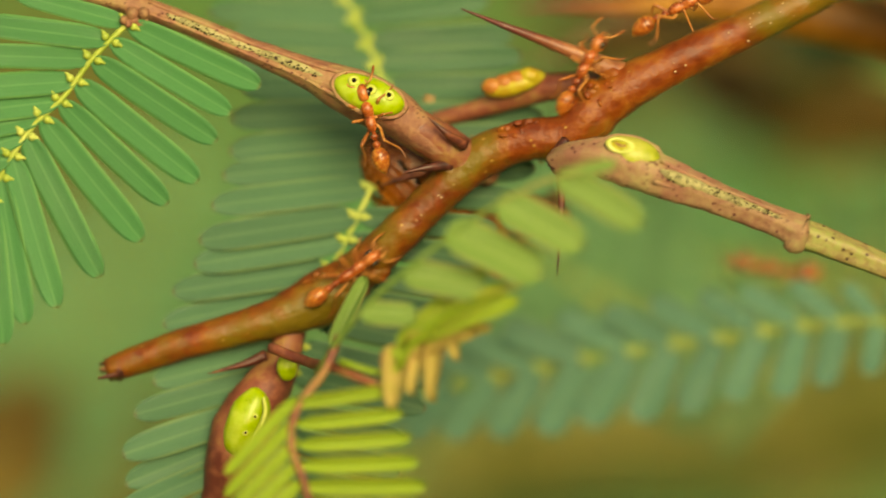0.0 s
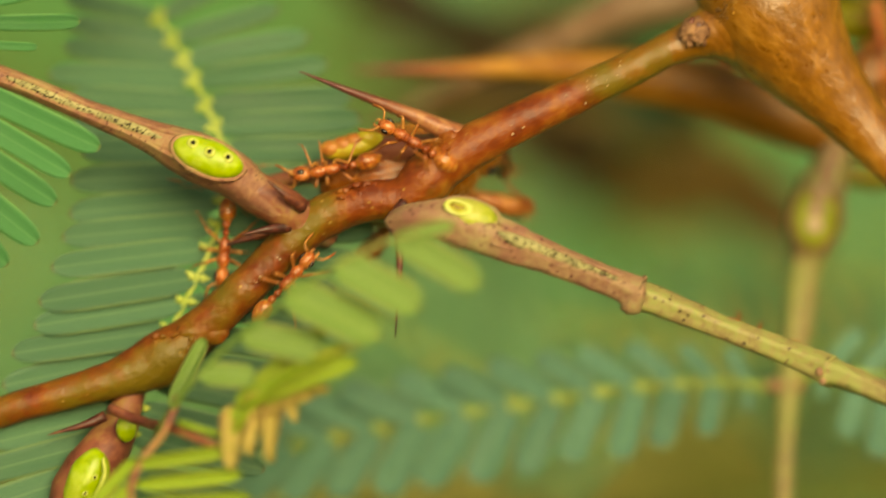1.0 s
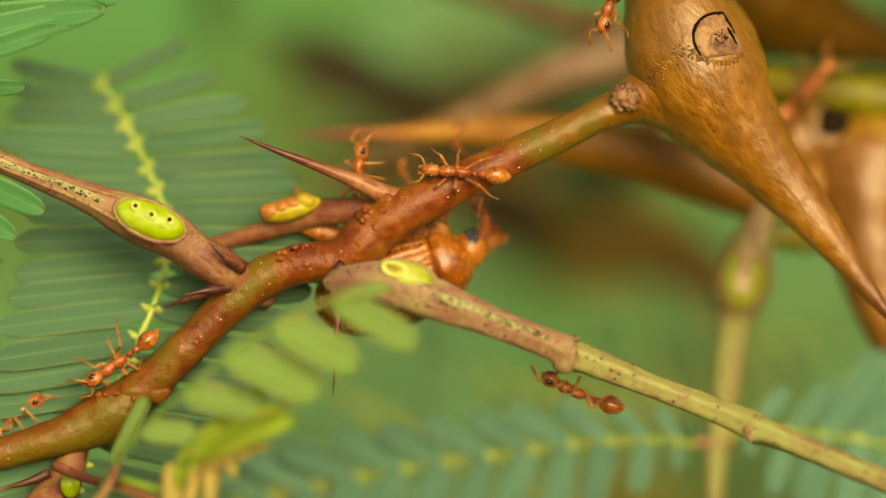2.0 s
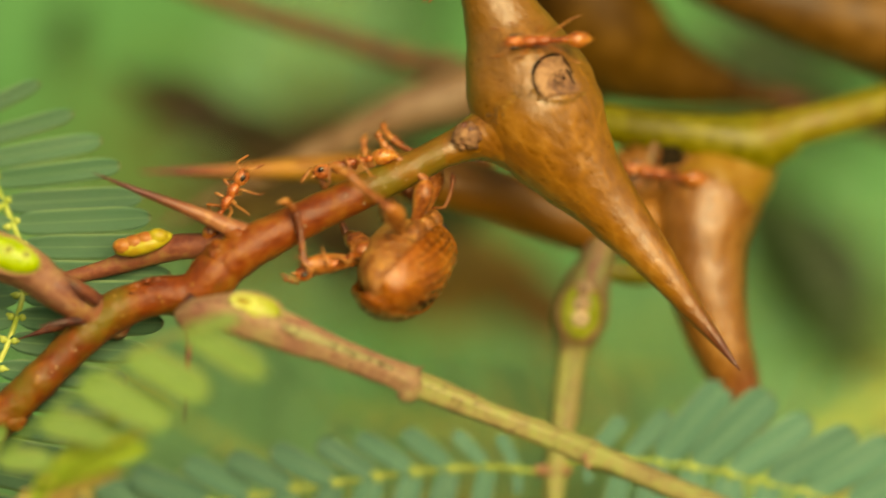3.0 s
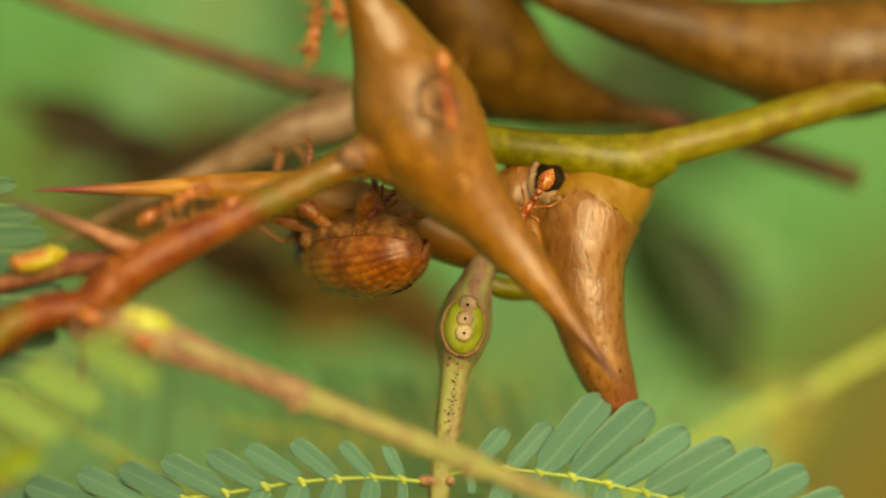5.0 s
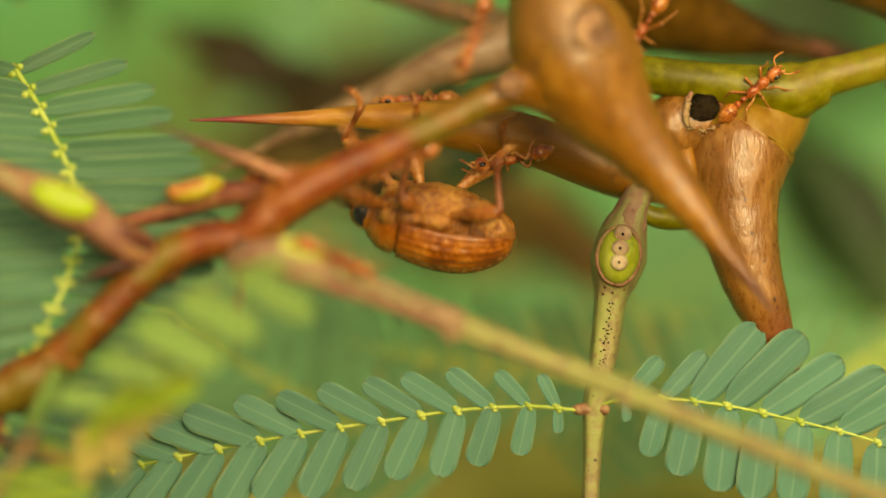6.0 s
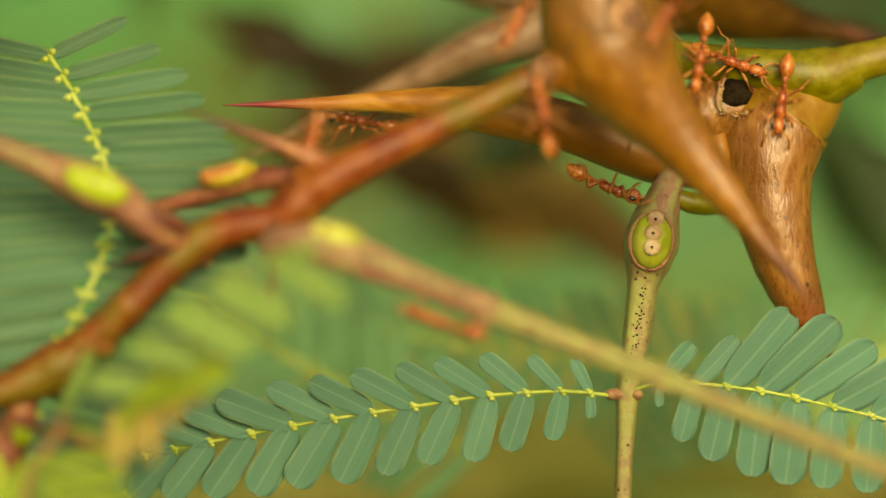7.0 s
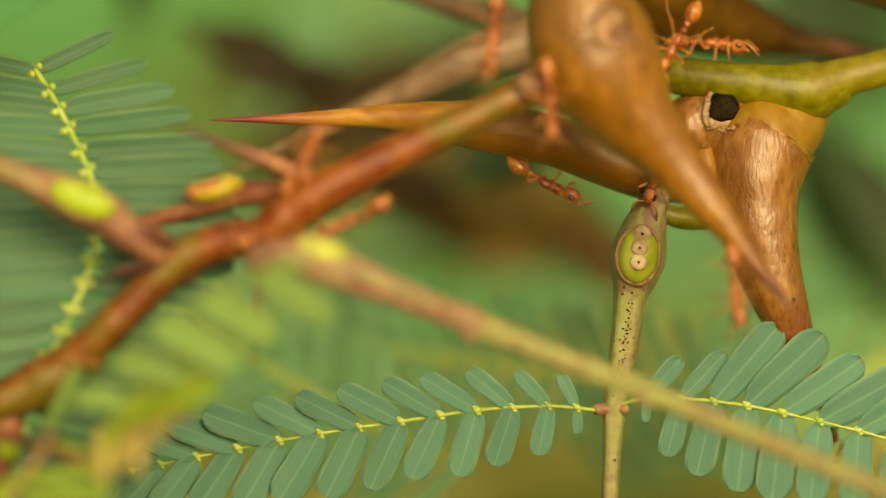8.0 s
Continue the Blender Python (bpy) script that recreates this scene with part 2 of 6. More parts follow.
LEAF_YELLOW = leaf_skin("yellow_leaf_skin", (0.26, 0.42, 0.05), (0.42, 0.55, 0.11), (0.20, 0.33, 0.04), trans=0.3, rim=(0.42, 0.38, 0.09))
LEAF_WITHERED = leaf_skin("withered_leaf_skin", (0.42, 0.36, 0.10), (0.47, 0.43, 0.17), (0.46, 0.23, 0.11), trans=0.2, rim=(0.50, 0.19, 0.12))
RIM_GREEN = mottled("pore_lip_skin", (0.38, 0.45, 0.08), (0.46, 0.52, 0.13), (0.52, 0.56, 0.2), 900, 0.35)
COLLAR = mottled("collar_skin", (0.17, 0.078, 0.012), (0.22, 0.105, 0.014), (0.25, 0.135, 0.02), 300, 0.38)
SCAR_FACE = mottled("scar_face_skin", (0.10, 0.04, 0.024), (0.23, 0.11, 0.055), (0.36, 0.20, 0.11), 750, 0.6, relief=0.0002)
CRUST = mottled("crust_skin", (0.09, 0.040, 0.007), (0.18, 0.080, 0.013), (0.30, 0.16, 0.03), 900, 0.65)
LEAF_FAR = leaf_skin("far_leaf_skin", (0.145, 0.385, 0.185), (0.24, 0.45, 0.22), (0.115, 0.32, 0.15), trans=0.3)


# ---- mesh helpers ----
def spline(pts, n):
    """n points along a smooth curve through pts (tuples of any length)."""
    p = np.array(pts, float)
    d = np.r_[0, np.cumsum(np.maximum(1e-9, np.linalg.norm(np.diff(p[:, :3], axis=0), axis=1)))]
    ext = np.vstack([2 * p[0] - p[1], p, 2 * p[-1] - p[-2]])
    out = []
    for s in np.linspace(0, d[-1], n):
        i = min(len(p) - 2, int(np.searchsorted(d, s, side="right") - 1))
        u = (s - d[i]) / (d[i + 1] - d[i])
        a, b, c, e = ext[i:i + 4]
        q = 0.5 * (2 * b + (c - a) * u + (2 * a - 5 * b + 4 * c - e) * u * u + (3 * b - a - 3 * c + e) * u ** 3)
        q[3:] = np.maximum(q[3:], np.minimum(b[3:], c[3:]) * 0.9)
        out.append(q)
    return np.array(out)


def tube(bm, pts, n=24, seg=14, rough=0.0, seed=0, flat=1.0, bumps=(), ridge=None):
    """A round limb through pts = (x, y, z, radius), closed at both ends. bumps: (place 0..1, width, height) rings."""
    s = spline(pts, n)
    lay = bm.verts.layers.float.get("along") or bm.verts.layers.float.new("along")
    rings, side = [], None
    for i, q in enumerate(s):
        a, b = s[max(0, i - 1)], s[min(n - 1, i + 1)]
        d = Vector(b[:3] - a[:3]).normalized()
        if side is None:
            side = d.orthogonal().normalized() if abs(d.y) > 0.9 else d.cross(Vector((0, 1, 0))).normalized()
        side = (side - d * side.dot(d)).normalized()
        up = d.cross(side)
        f = i / (n - 1)
        r = q[3] * (1 + sum(h * math.exp(-((f - p) / w) ** 2) for p, w, h in bumps))
        ring = []
        for k in range(seg):
            t = 2 * math.pi * k / seg
            c = Vector(q[:3])
            rr = r * (1 + rough * noise.noise(Vector((math.cos(t) * 1.3, math.sin(t) * 1.3, f * n * 0.35 + seed * 7.1))))
            if ridge:
                rr *= 1 + ridge[1] * math.cos(ridge[0] * t + 0.4)
            v = bm.verts.new(c + (side * math.cos(t) + up * math.sin(t) * flat) * rr)
            v[lay] = f
            ring.append(v)
        rings.append(ring)
    for a, b in zip(rings, rings[1:]):
        for k in range(seg):
            bm.faces.new((a[k], a[(k + 1) % seg], b[(k + 1) % seg], b[k]))
    bm.faces.new(rings[0][::-1])
    bm.faces.new(rings[-1])
    return bm


def ball(bm, c, r, stretch=(1, 1, 1), turn=None, seg=14, rings=9):
    """A rounded lump: radius r stretched along its own axes."""
    m = Matrix.Translation(c) @ (turn.to_4x4() if turn else Matrix()) @ Matrix.Diagonal((r * stretch[0], r * stretch[1], r * stretch[2], 1))
    bmesh.ops.create_uvsphere(bm, u_segments=seg, v_segments=rings, radius=1, matrix=m)
    return bm


def origin(ob):
    while ob.parent:
        ob = ob.parent
    return Vector(ob.location) / MM


def part(name, bm, mat, parent, label="", local=False, size=1.0):
    """Links a bmesh, in millimetres, as one mesh object under a thing or a part."""
    if not local:
        bm.transform(Matrix.Translation(-origin(parent)))
    bm.transform(Matrix.Diagonal((MM * size, MM * size, MM * size, 1)))
    bmesh.ops.recalc_face_normals(bm, faces=bm.faces)
    me = bpy.data.meshes.new(name)
    bm.to_mesh(me)
    bm.free()
    for p in me.polygons:
        p.use_smooth = True
    me.materials.append(mat)
    ob = new(name, me)
    ob.parent = parent
    if label:
        tagged(ob, label)
    return ob


def thing(name, base, label, category, group="", kind=""):
    ob = new(name)
    ob.location = Vector(base) * MM
    ob.empty_display_size = 0.001
    return tagged(ob, label, category, group, kind)


def leaflet_mesh(name, mat, wide=0.2, cup=0.05, fat=0.012, taper=0.0):
    """One oblong leaflet, 1 long along x, rounded at the end, slightly folded on its midrib, with a thick rim."""
    bm = bmesh.new()
    nx, ny = 12, 6
    top, bot = [], []
    for i in range(nx + 1):
        u = i / nx
        uu = 0.5 - 0.5 * math.cos(math.pi * u)
        w = wide * 0.5 * (max(0.0, 1 - abs(2 * uu - 1) ** 5.0) ** 0.5) * (1 + taper * (uu - 0.5))
        w = max(w, wide * 0.06)
        a, b = [], []
        for j in range(ny + 1):
            v = 2 * j / ny - 1
            z = cup * wide * (abs(v) - 0.25) * 2 - 0.04 * (uu - 0.4) ** 2 + 0.012 * math.sin(3.1 * uu)
            t = fat * (0.55 if abs(v) < 0.99 else 0.95)
            a.append(bm.verts.new((uu, v * w, z + t)))
            b.append(bm.verts.new((uu, v * w * 0.96, z - t)))
        top.append(a)
        bot.append(b)
    for i in range(nx):
        for j in range(ny):
            bm.faces.new((top[i][j], top[i + 1][j], top[i + 1][j + 1], top[i][j + 1]))
            bm.faces.new((bot[i][j], bot[i][j + 1], bot[i + 1][j + 1], bot[i + 1][j]))
        for j in (0, ny):
            q = (top[i][j], bot[i][j], bot[i + 1][j], top[i + 1][j])
            bm.faces.new(q if j == 0 else q[::-1])
    bm.faces.new(top[0] + bot[0][::-1])
    bm.faces.new((top[nx] + bot[nx][::-1])[::-1])
    bmesh.ops.recalc_face_normals(bm, faces=bm.faces)
    me = bpy.data.meshes.new(name)
    bm.to_mesh(me)
    bm.free()
    for p in me.polygons:
        p.use_smooth = True
    me.materials.append(mat)
    return me


def leaflet(me, base, end, parent, roll=0.0, width=1.0):
    """Lays a shared leaflet mesh from base to end (millimetres); its flat side faces the camera, rolled by degrees."""
    b, e = Vector(base), Vector(end)
    d = e - b
    x = d.normalized()
    zz = Vector((0, -1, 0))
    y = zz.cross(x).normalized()
    z = x.cross(y)
    m = Matrix((x, y, z)).transposed() @ Matrix.Rotation(radians(roll), 3, "X")
    ob = new("leaflet", me)
    ob.parent = parent
    length = d.length * MM
    ob.matrix_basis = Matrix.Translation((b - origin(parent)) * MM) @ m.to_4x4() @ Matrix.Diagonal((length, length * width, length, 1))
    return ob


def row_of_leaflets(parent, me, rachis, count, first, last, side, length, lean, depth=0.0, roll=12, jitter=4, width=1.0):
    """Leaflets along one side of a rachis (spline of points). side: +1 or -1. length and lean are (start, middle, end);
    lean: degrees between the rachis and the leaflet. depth: how far the tips stand nearer (-) or farther (+), per length."""
    rnd = random.Random(count * 31 + int(side) * 7 + int(first * 100))
    s = spline(rachis, 60)
    for k in range(count):
        f = first + (last - first) * k / max(1, count - 1)
        i = min(58, int(f * 59))
        p = Vector(s[i] + (s[i + 1] - s[i]) * (f * 59 - i))
        d = Vector(s[min(59, i + 1)] - s[max(0, i - 1)])
        d.y = 0
        d.normalize()
        g = k / max(1, count - 1)
        tri = lambda c: c[0] + (c[1] - c[0]) * 2 * g if g < 0.5 else c[1] + (c[2] - c[1]) * (2 * g - 1)
        ang = radians(tri(lean) + rnd.uniform(-jitter, jitter)) * side
        ca, sa = math.cos(ang), math.sin(ang)
        v = Vector((d.x * ca - d.z * sa, 0, d.x * sa + d.z * ca))
        ln = tri(length) * rnd.uniform(0.94, 1.05)
        end = p + v * ln + Vector((0, (depth + rnd.uniform(-0.04, 0.04)) * ln, 0))
        leaflet(me, p + Vector((0, -0.04, 0)), end, parent, (roll + rnd.uniform(-8, 8)) * side, width * rnd.uniform(0.93, 1.07))


def level_row(parent, me, rachis, pitch, keys, depth=0.0, roll=4, jitter=2.0, seed=0):
    """Leaflets along a rachis, pitch apart. keys: rows of (place 0..1 on the rachis, direction in degrees from +x
    towards +z, length), taken in between in straight lines."""
    rnd = random.Random(seed)
    s = spline(rachis, 120)
    n = int(np.linalg.norm(np.diff(s, axis=0), axis=1).sum() / pitch)
    kf, ka, kl = (np.array(c, float) for c in zip(*keys))
    for k in range(n):
        f = (k + 0.5) / n
        if not keys[0][0] <= f <= keys[-1][0]:
            continue
        p = Vector(s[int(f * 119)])
        a = radians(float(np.interp(f, kf, ka)) + rnd.uniform(-jitter, jitter))
        ln = float(np.interp(f, kf, kl)) * rnd.uniform(0.95, 1.05)
        end = p + Vector((math.cos(a) * ln, (depth + rnd.uniform(-0.02, 0.02)) * ln, math.sin(a) * ln))
        leaflet(me, p + Vector((0, -0.03, 0)), end, parent, roll + rnd.uniform(-5, 5), rnd.uniform(0.95, 1.06))


def node_pairs(parent, me, rachis, at, turn, length, seed):
    """One leaflet at each node x of a level rachis; turn: degrees from +x towards +z."""
    rnd = random.Random(seed)
    s = spline(rachis, 200)
    for x, a, ln in zip(at, turn, length):
        p = Vector(s[int(np.argmin(abs(s[:, 0] - x)))])
        a, ln = radians(a + rnd.uniform(-2, 2)), ln * rnd.uniform(0.97, 1.04)
        end = p + Vector((math.cos(a) * ln, rnd.uniform(-0.03, 0.05) * ln, math.sin(a) * ln))
        leaflet(me, p + Vector((0, -0.02, 0)), end, parent, rnd.uniform(3, 13) * (1 if a < math.pi else -1), rnd.uniform(0.95, 1.06))


def leaf_nodes(parent, rachis, at):
    """Small pale swellings where the leaflet pairs sit."""
    s = spline(rachis, 200)
    bm = bmesh.new()
    for k, x in enumerate(at):
        p = Vector(s[int(np.argmin(abs(s[:, 0] - x)))])
        for dx, dz, r in ((0, 0.02, 0.145), (-0.10, 0.12, 0.10), (0.07, -0.13, 0.10)):
            ball(bm, p + Vector((dx, -0.05, dz)), r * (1 + 0.15 * math.sin(5 * k)), (1.2, 0.8, 0.9), None, 8, 6)
    return tagged(part("noding", bm, RACHIS, parent), "pale yellow-green swellings at the leaflet pairs", kind="stuff")


def leaflet_bases(parent, rachis, pitch, size, mat):
    """Pairs of small pointed nubs at the feet of the leaflets."""
    s = spline(rachis, 120)
    n = int(np.linalg.norm(np.diff(s, axis=0), axis=1).sum() / pitch)
    bm = bmesh.new()
    for k in range(n):
        i = min(118, int((k + 0.5) / n * 119))
        p, d = Vector(s[i]), Vector(s[i + 1] - s[i]).normalized()
        side = Vector((-d.z, 0, d.x)).normalized()
        for sd in (-1, 1):
            q = p + Vector((0, -size * 0.5, 0)) + side * sd * size * 1.15 - d * size * (0.2 + 0.3 * sd)
            ball(bm, q, size * 0.82, (1, 0.9, 1), None, 9, 7)
            tube(bm, [(*q, size * 0.55), (*(q + side * sd * size * 0.8 - d * size * 0.3), size * 0.42), (*(q + side * sd * size * 1.5 - d * size * 0.4), size * 0.12)], 6, 7)
    return tagged(part("beading", bm, mat, parent), "paired pointed yellow-green leaflet bases", kind="stuff")


def rachis_tube(parent, pts, r0, r1, mat, beads=0, bead_r=0.16, name="rachis", label=""):
    n = max(16, 4 * len(pts))
    k = len(pts) - 1
    bm = bmesh.new()
    tube(bm, [(*p, r0 + (r1 - r0) * i / k) for i, p in enumerate(pts)], n, 8, 0.15)
    s = spline(pts, 80)
    rnd = random.Random(beads)
    for b in range(beads):
        f = (b + 0.5) / beads
        p = Vector(s[int(f * 79)])
        for sd in (-1, 1):
            ball(bm, p + Vector((sd * r0 * 1.2 * rnd.uniform(0.8, 1.2), -r0 * 0.6, sd * r0 * 0.5 * rnd.uniform(-1, 1))), bead_r * rnd.uniform(0.8, 1.15), seg=8, rings=6)
    return part(name, bm, mat, parent, label)


# ---- the setting: ground, hedge behind, soil ----
def setting():
    m, nt, b = material("soil", 0.9, 0.2)
    v = coords(nt)
    f = noise_of(nt, v, 3, 6)
    nt.links.new(ramp(nt, f, [(0.35, (0.06, 0.042, 0.018)), (0.55, (0.09, 0.085, 0.028)), (0.7, (0.05, 0.085, 0.022))]), b.inputs["Base Color"])
    bump(nt, b, noise_of(nt, v, 40, 6), 0.6, 0.03)
    bm = bmesh.new()
    bmesh.ops.create_grid(bm, x_segments=60, y_segments=60, size=400)
    for q in bm.verts:
        q.co.z = 0.05 * noise.noise(q.co * 0.06)
    me = bpy.data.meshes.new("ground")
    bm.to_mesh(me)
    bm.free()
    me.materials.append(m)
    g = new("ground", me)
    g.location.z = -0.9
    tagged(g, "dry ochre soil with low green growth", "ground", kind="structure")

    m, nt, b = material("hedge", 0.8, 0.2)
    v = coords(nt)
    big = noise_of(nt, v, 42, 2, 0.5)
    fine = noise_of(nt, v, 260, 4)
    f = math_of(nt, "ADD", math_of(nt, "MULTIPLY", big, 0.85), math_of(nt, "MULTIPLY", fine, 0.15))
    nt.links.new(ramp(nt, f, [(0.38, (0.11, 0.07, 0.015)), (0.45, (0.055, 0.105, 0.030)), (0.5, (0.044, 0.168, 0.055)), (0.60, (0.054, 0.196, 0.076)), (0.70, (0.12, 0.20, 0.050))]), b.inputs["Base Color"])
    bm = bmesh.new()
    bmesh.ops.create_grid(bm, x_segments=80, y_segments=50, size=1.0)
    for q in bm.verts:
        x, z = q.co.x * 1.2, q.co.y * 0.62
        q.co = Vector((x, 0.16 + 0.03 * noise.noise(Vector((x * 9, z * 9, 0))) + 0.25 * max(0, abs(x) - 0.3) ** 2, z))
    me = bpy.data.meshes.new("backdrop")
    bm.to_mesh(me)
    bm.free()
    me.materials.append(m)
    for p in me.polygons:
        p.use_smooth = True
    w = new("backdrop", me)
    w.location.z = -0.29
    tagged(w, "dense green hedge with ochre gaps, far out of focus", "hedge", kind="structure")


setting()


# ---- front stem ----
def front_stem():
    base = (-20.02, 0.30, -8.89)
    t = thing("acacia_branch", base, "red-brown acacia stem with a broken end and short spikes", "branch")
    bm = bmesh.new()
    tube(bm, [(*(-27.80, 0.00, -11.42), 0.42), (*(-26.89, 0.00, -11.12), 0.54), (*(-24.83, 0.00, -10.42), 0.60), (*(-21.89, 0.00, -9.58), 0.70), (*(-20.02, 0.30, -8.85), 0.98), (*(-18.51, 0.30, -7.78), 0.82),
              (*(-16.96, 0.00, -6.37), 0.73), (*(-15.49, 0.00, -4.90), 0.74), (*(-13.92, 0.00, -3.54), 0.80), (*(-12.24, 0.00, -2.87), 0.78), (*(-10.71, 0.00, -2.76), 0.86), (*(-9.52, 0.00, -1.67), 0.90), (*(-8.32, 0.00, -0.85), 0.86),
              (*(-6.48, 0.30, 0.10), 0.76), (*(-4.09, 0.80, 1.25), 0.70), (*(-1.71, 1.20, 2.40), 0.64), (*(0.13, 1.60, 3.43), 0.62), (*(1.77, 2.40, 4.42), 0.6)], 150, 20, 0.05,
         bumps=((0.255, 0.02, 0.1), (0.36, 0.006, 0.07), (0.60, 0.015, 0.12)))
    part("stem", bm, BARK, t, "smooth red-brown bark with pale specks")
    # broken end
    rnd = random.Random(4)
    c = Vector((-27.46, 0.00, -11.35))
    for k in range(7):
        a = k * 0.9
        p = c + Vector((0.2, 0.33 * math.cos(a), 0.36 * math.sin(a)))
        bm = bmesh.new()
        tube(bm, [(*p, 0.15), (*(p + Vector((rnd.uniform(-0.95, -0.3), rnd.uniform(-0.1, 0.1), rnd.uniform(-0.3, 0.1)))), 0.05)], 5, 7, 0.3, k)
        part("splinter", bm, (SCAR, DARK_SPIKE, DARK_SPIKE)[k % 3], t, "dark frayed splinter at the broken end")
    bm = bmesh.new()
    ball(bm, c + Vector((0.15, -0.05, 0)), 0.46, (0.8, 1, 1), None, 14, 9)
    part("broken_end", bm, DARK_SPIKE, t, "dark rough broken stem end")
    # swollen, wrinkled nodes
    for c, r, st in (((-18.69, -0.20, -7.73), 0.50, (1.3, 0.8, 0.8)), ((-17.79, -0.15, -7.81), 0.42, (1.2, 0.8, 0.9)), ((-19.37, -0.10, -8.61), 0.66, (1.4, 0.8, 0.8)), ((-20.32, 0.00, -9.24), 0.6, (1.3, 0.9, 0.8)),
                     ((-8.97, -0.10, -0.48), 0.52, (1.0, 1.0, 0.9)), ((-9.68, -0.20, -1.07), 0.50, (1.2, 1.1, 0.9)), ((-14.95, -0.35, -3.96), 0.5, (1.3, 0.8, 0.9))):
        bm = bmesh.new()
        ball(bm, c, r, st, None, 18, 12)
        for q in bm.verts:
            q.co += (q.co - Vector(c)) * 0.22 * noise.noise(q.co * 3.1)
        part("node_swelling", bm, BARK, t, "knobbly reddish node")
    # spikes
    bm = bmesh.new()
    tube(bm, [(*(-8.65, 0.00, -0.48), 0.50), (*(-9.51, -0.10, -0.05), 0.36), (*(-10.81, -0.20, 0.52), 0.25), (*(-12.75, -0.30, 1.25), 0.14), (*(-14.61, -0.80, 1.99), 0.02)], 26, 12, 0.06)
    part("spike", bm, SPIKE, t, "long straight spike with a dark red tip")
    for a, b, c in (((-15.44, 0.60, -3.91), (-16.52, 0.60, -4.20), (-17.65, 0.60, -4.57)),
                    ((-10.95, -0.80, -3.36), (-10.88, -1.00, -5.09), (-11.04, -1.20, -7.89)), ((-21.87, -0.30, -10.87), (-22.70, -0.50, -11.18), (-24.00, -0.60, -11.54)),
                    ((-10.72, -1.00, -2.93), (-11.12, -1.40, -3.35), (-11.36, -1.60, -3.83))):
        bm = bmesh.new()
        tube(bm, [(*a, 0.24), (*b, 0.14), (*c, 0.015)], 12, 9, 0.08)
        part("spike", bm, DARK_SPIKE, t, "short dark spike")
    for a, b, c in (((-14.50, -1.05, -3.05), (-15.05, -1.62, -2.65), (-15.78, -1.90, -2.02)), ((-15.05, -0.60, -3.79), (-15.76, -1.10, -3.87), (-16.75, -1.40, -4.07))):
        bm = bmesh.new()
        tube(bm, [(*a, 0.26), (*b, 0.15), (*c, 0.015)], 12, 9, 0.08)
        part("spike", bm, DARK_SPIKE, t, "short dark spike")
    # crumbling crust on the nodes
    for c, spread, count in (((-12.40, -0.62, -2.50), (0.75, 0.14, 0.32), 26), ((-19.30, -0.46, -8.10), (0.7, 0.10, 0.36), 24), ((-9.45, -0.72, -1.25), (0.5, 0.14, 0.4), 18)):
        bm = bmesh.new()
        for k in range(count):
            ball(bm, Vector(c) + Vector([rnd.uniform(-s, s) for s in spread]), rnd.uniform(0.06, 0.17), (1.3, 0.7, rnd.uniform(0.5, 1)), Matrix.Rotation(rnd.uniform(0, 3), 3, "Y"), 8, 6)
        tagged(part("node_crust", bm, BARK, t), "crumbling red-brown crust on the node", kind="stuff")
    # small wrinkles and pale specks on the bark
    bm = bmesh.new()
    for k in range(46):
        p = Vector((-17.06, 0.00, -6.58)).lerp(Vector((-14.13, 0.00, -3.65)), rnd.random()) if k % 2 else Vector((-8.21, 0.00, -0.85)).lerp(Vector((-2.14, 0.40, 2.19)), rnd.random())
        a = rnd.uniform(-1.2, 1.2)
        ball(bm, p + Vector((0.15 * math.sin(a), -0.735 * math.cos(a), 0.6 * math.sin(a))), rnd.uniform(0.022, 0.045), seg=6, rings=4)
    part("lenticels", bm, PORE_RIM, t, "tiny pale dots on the bark")


front_stem()


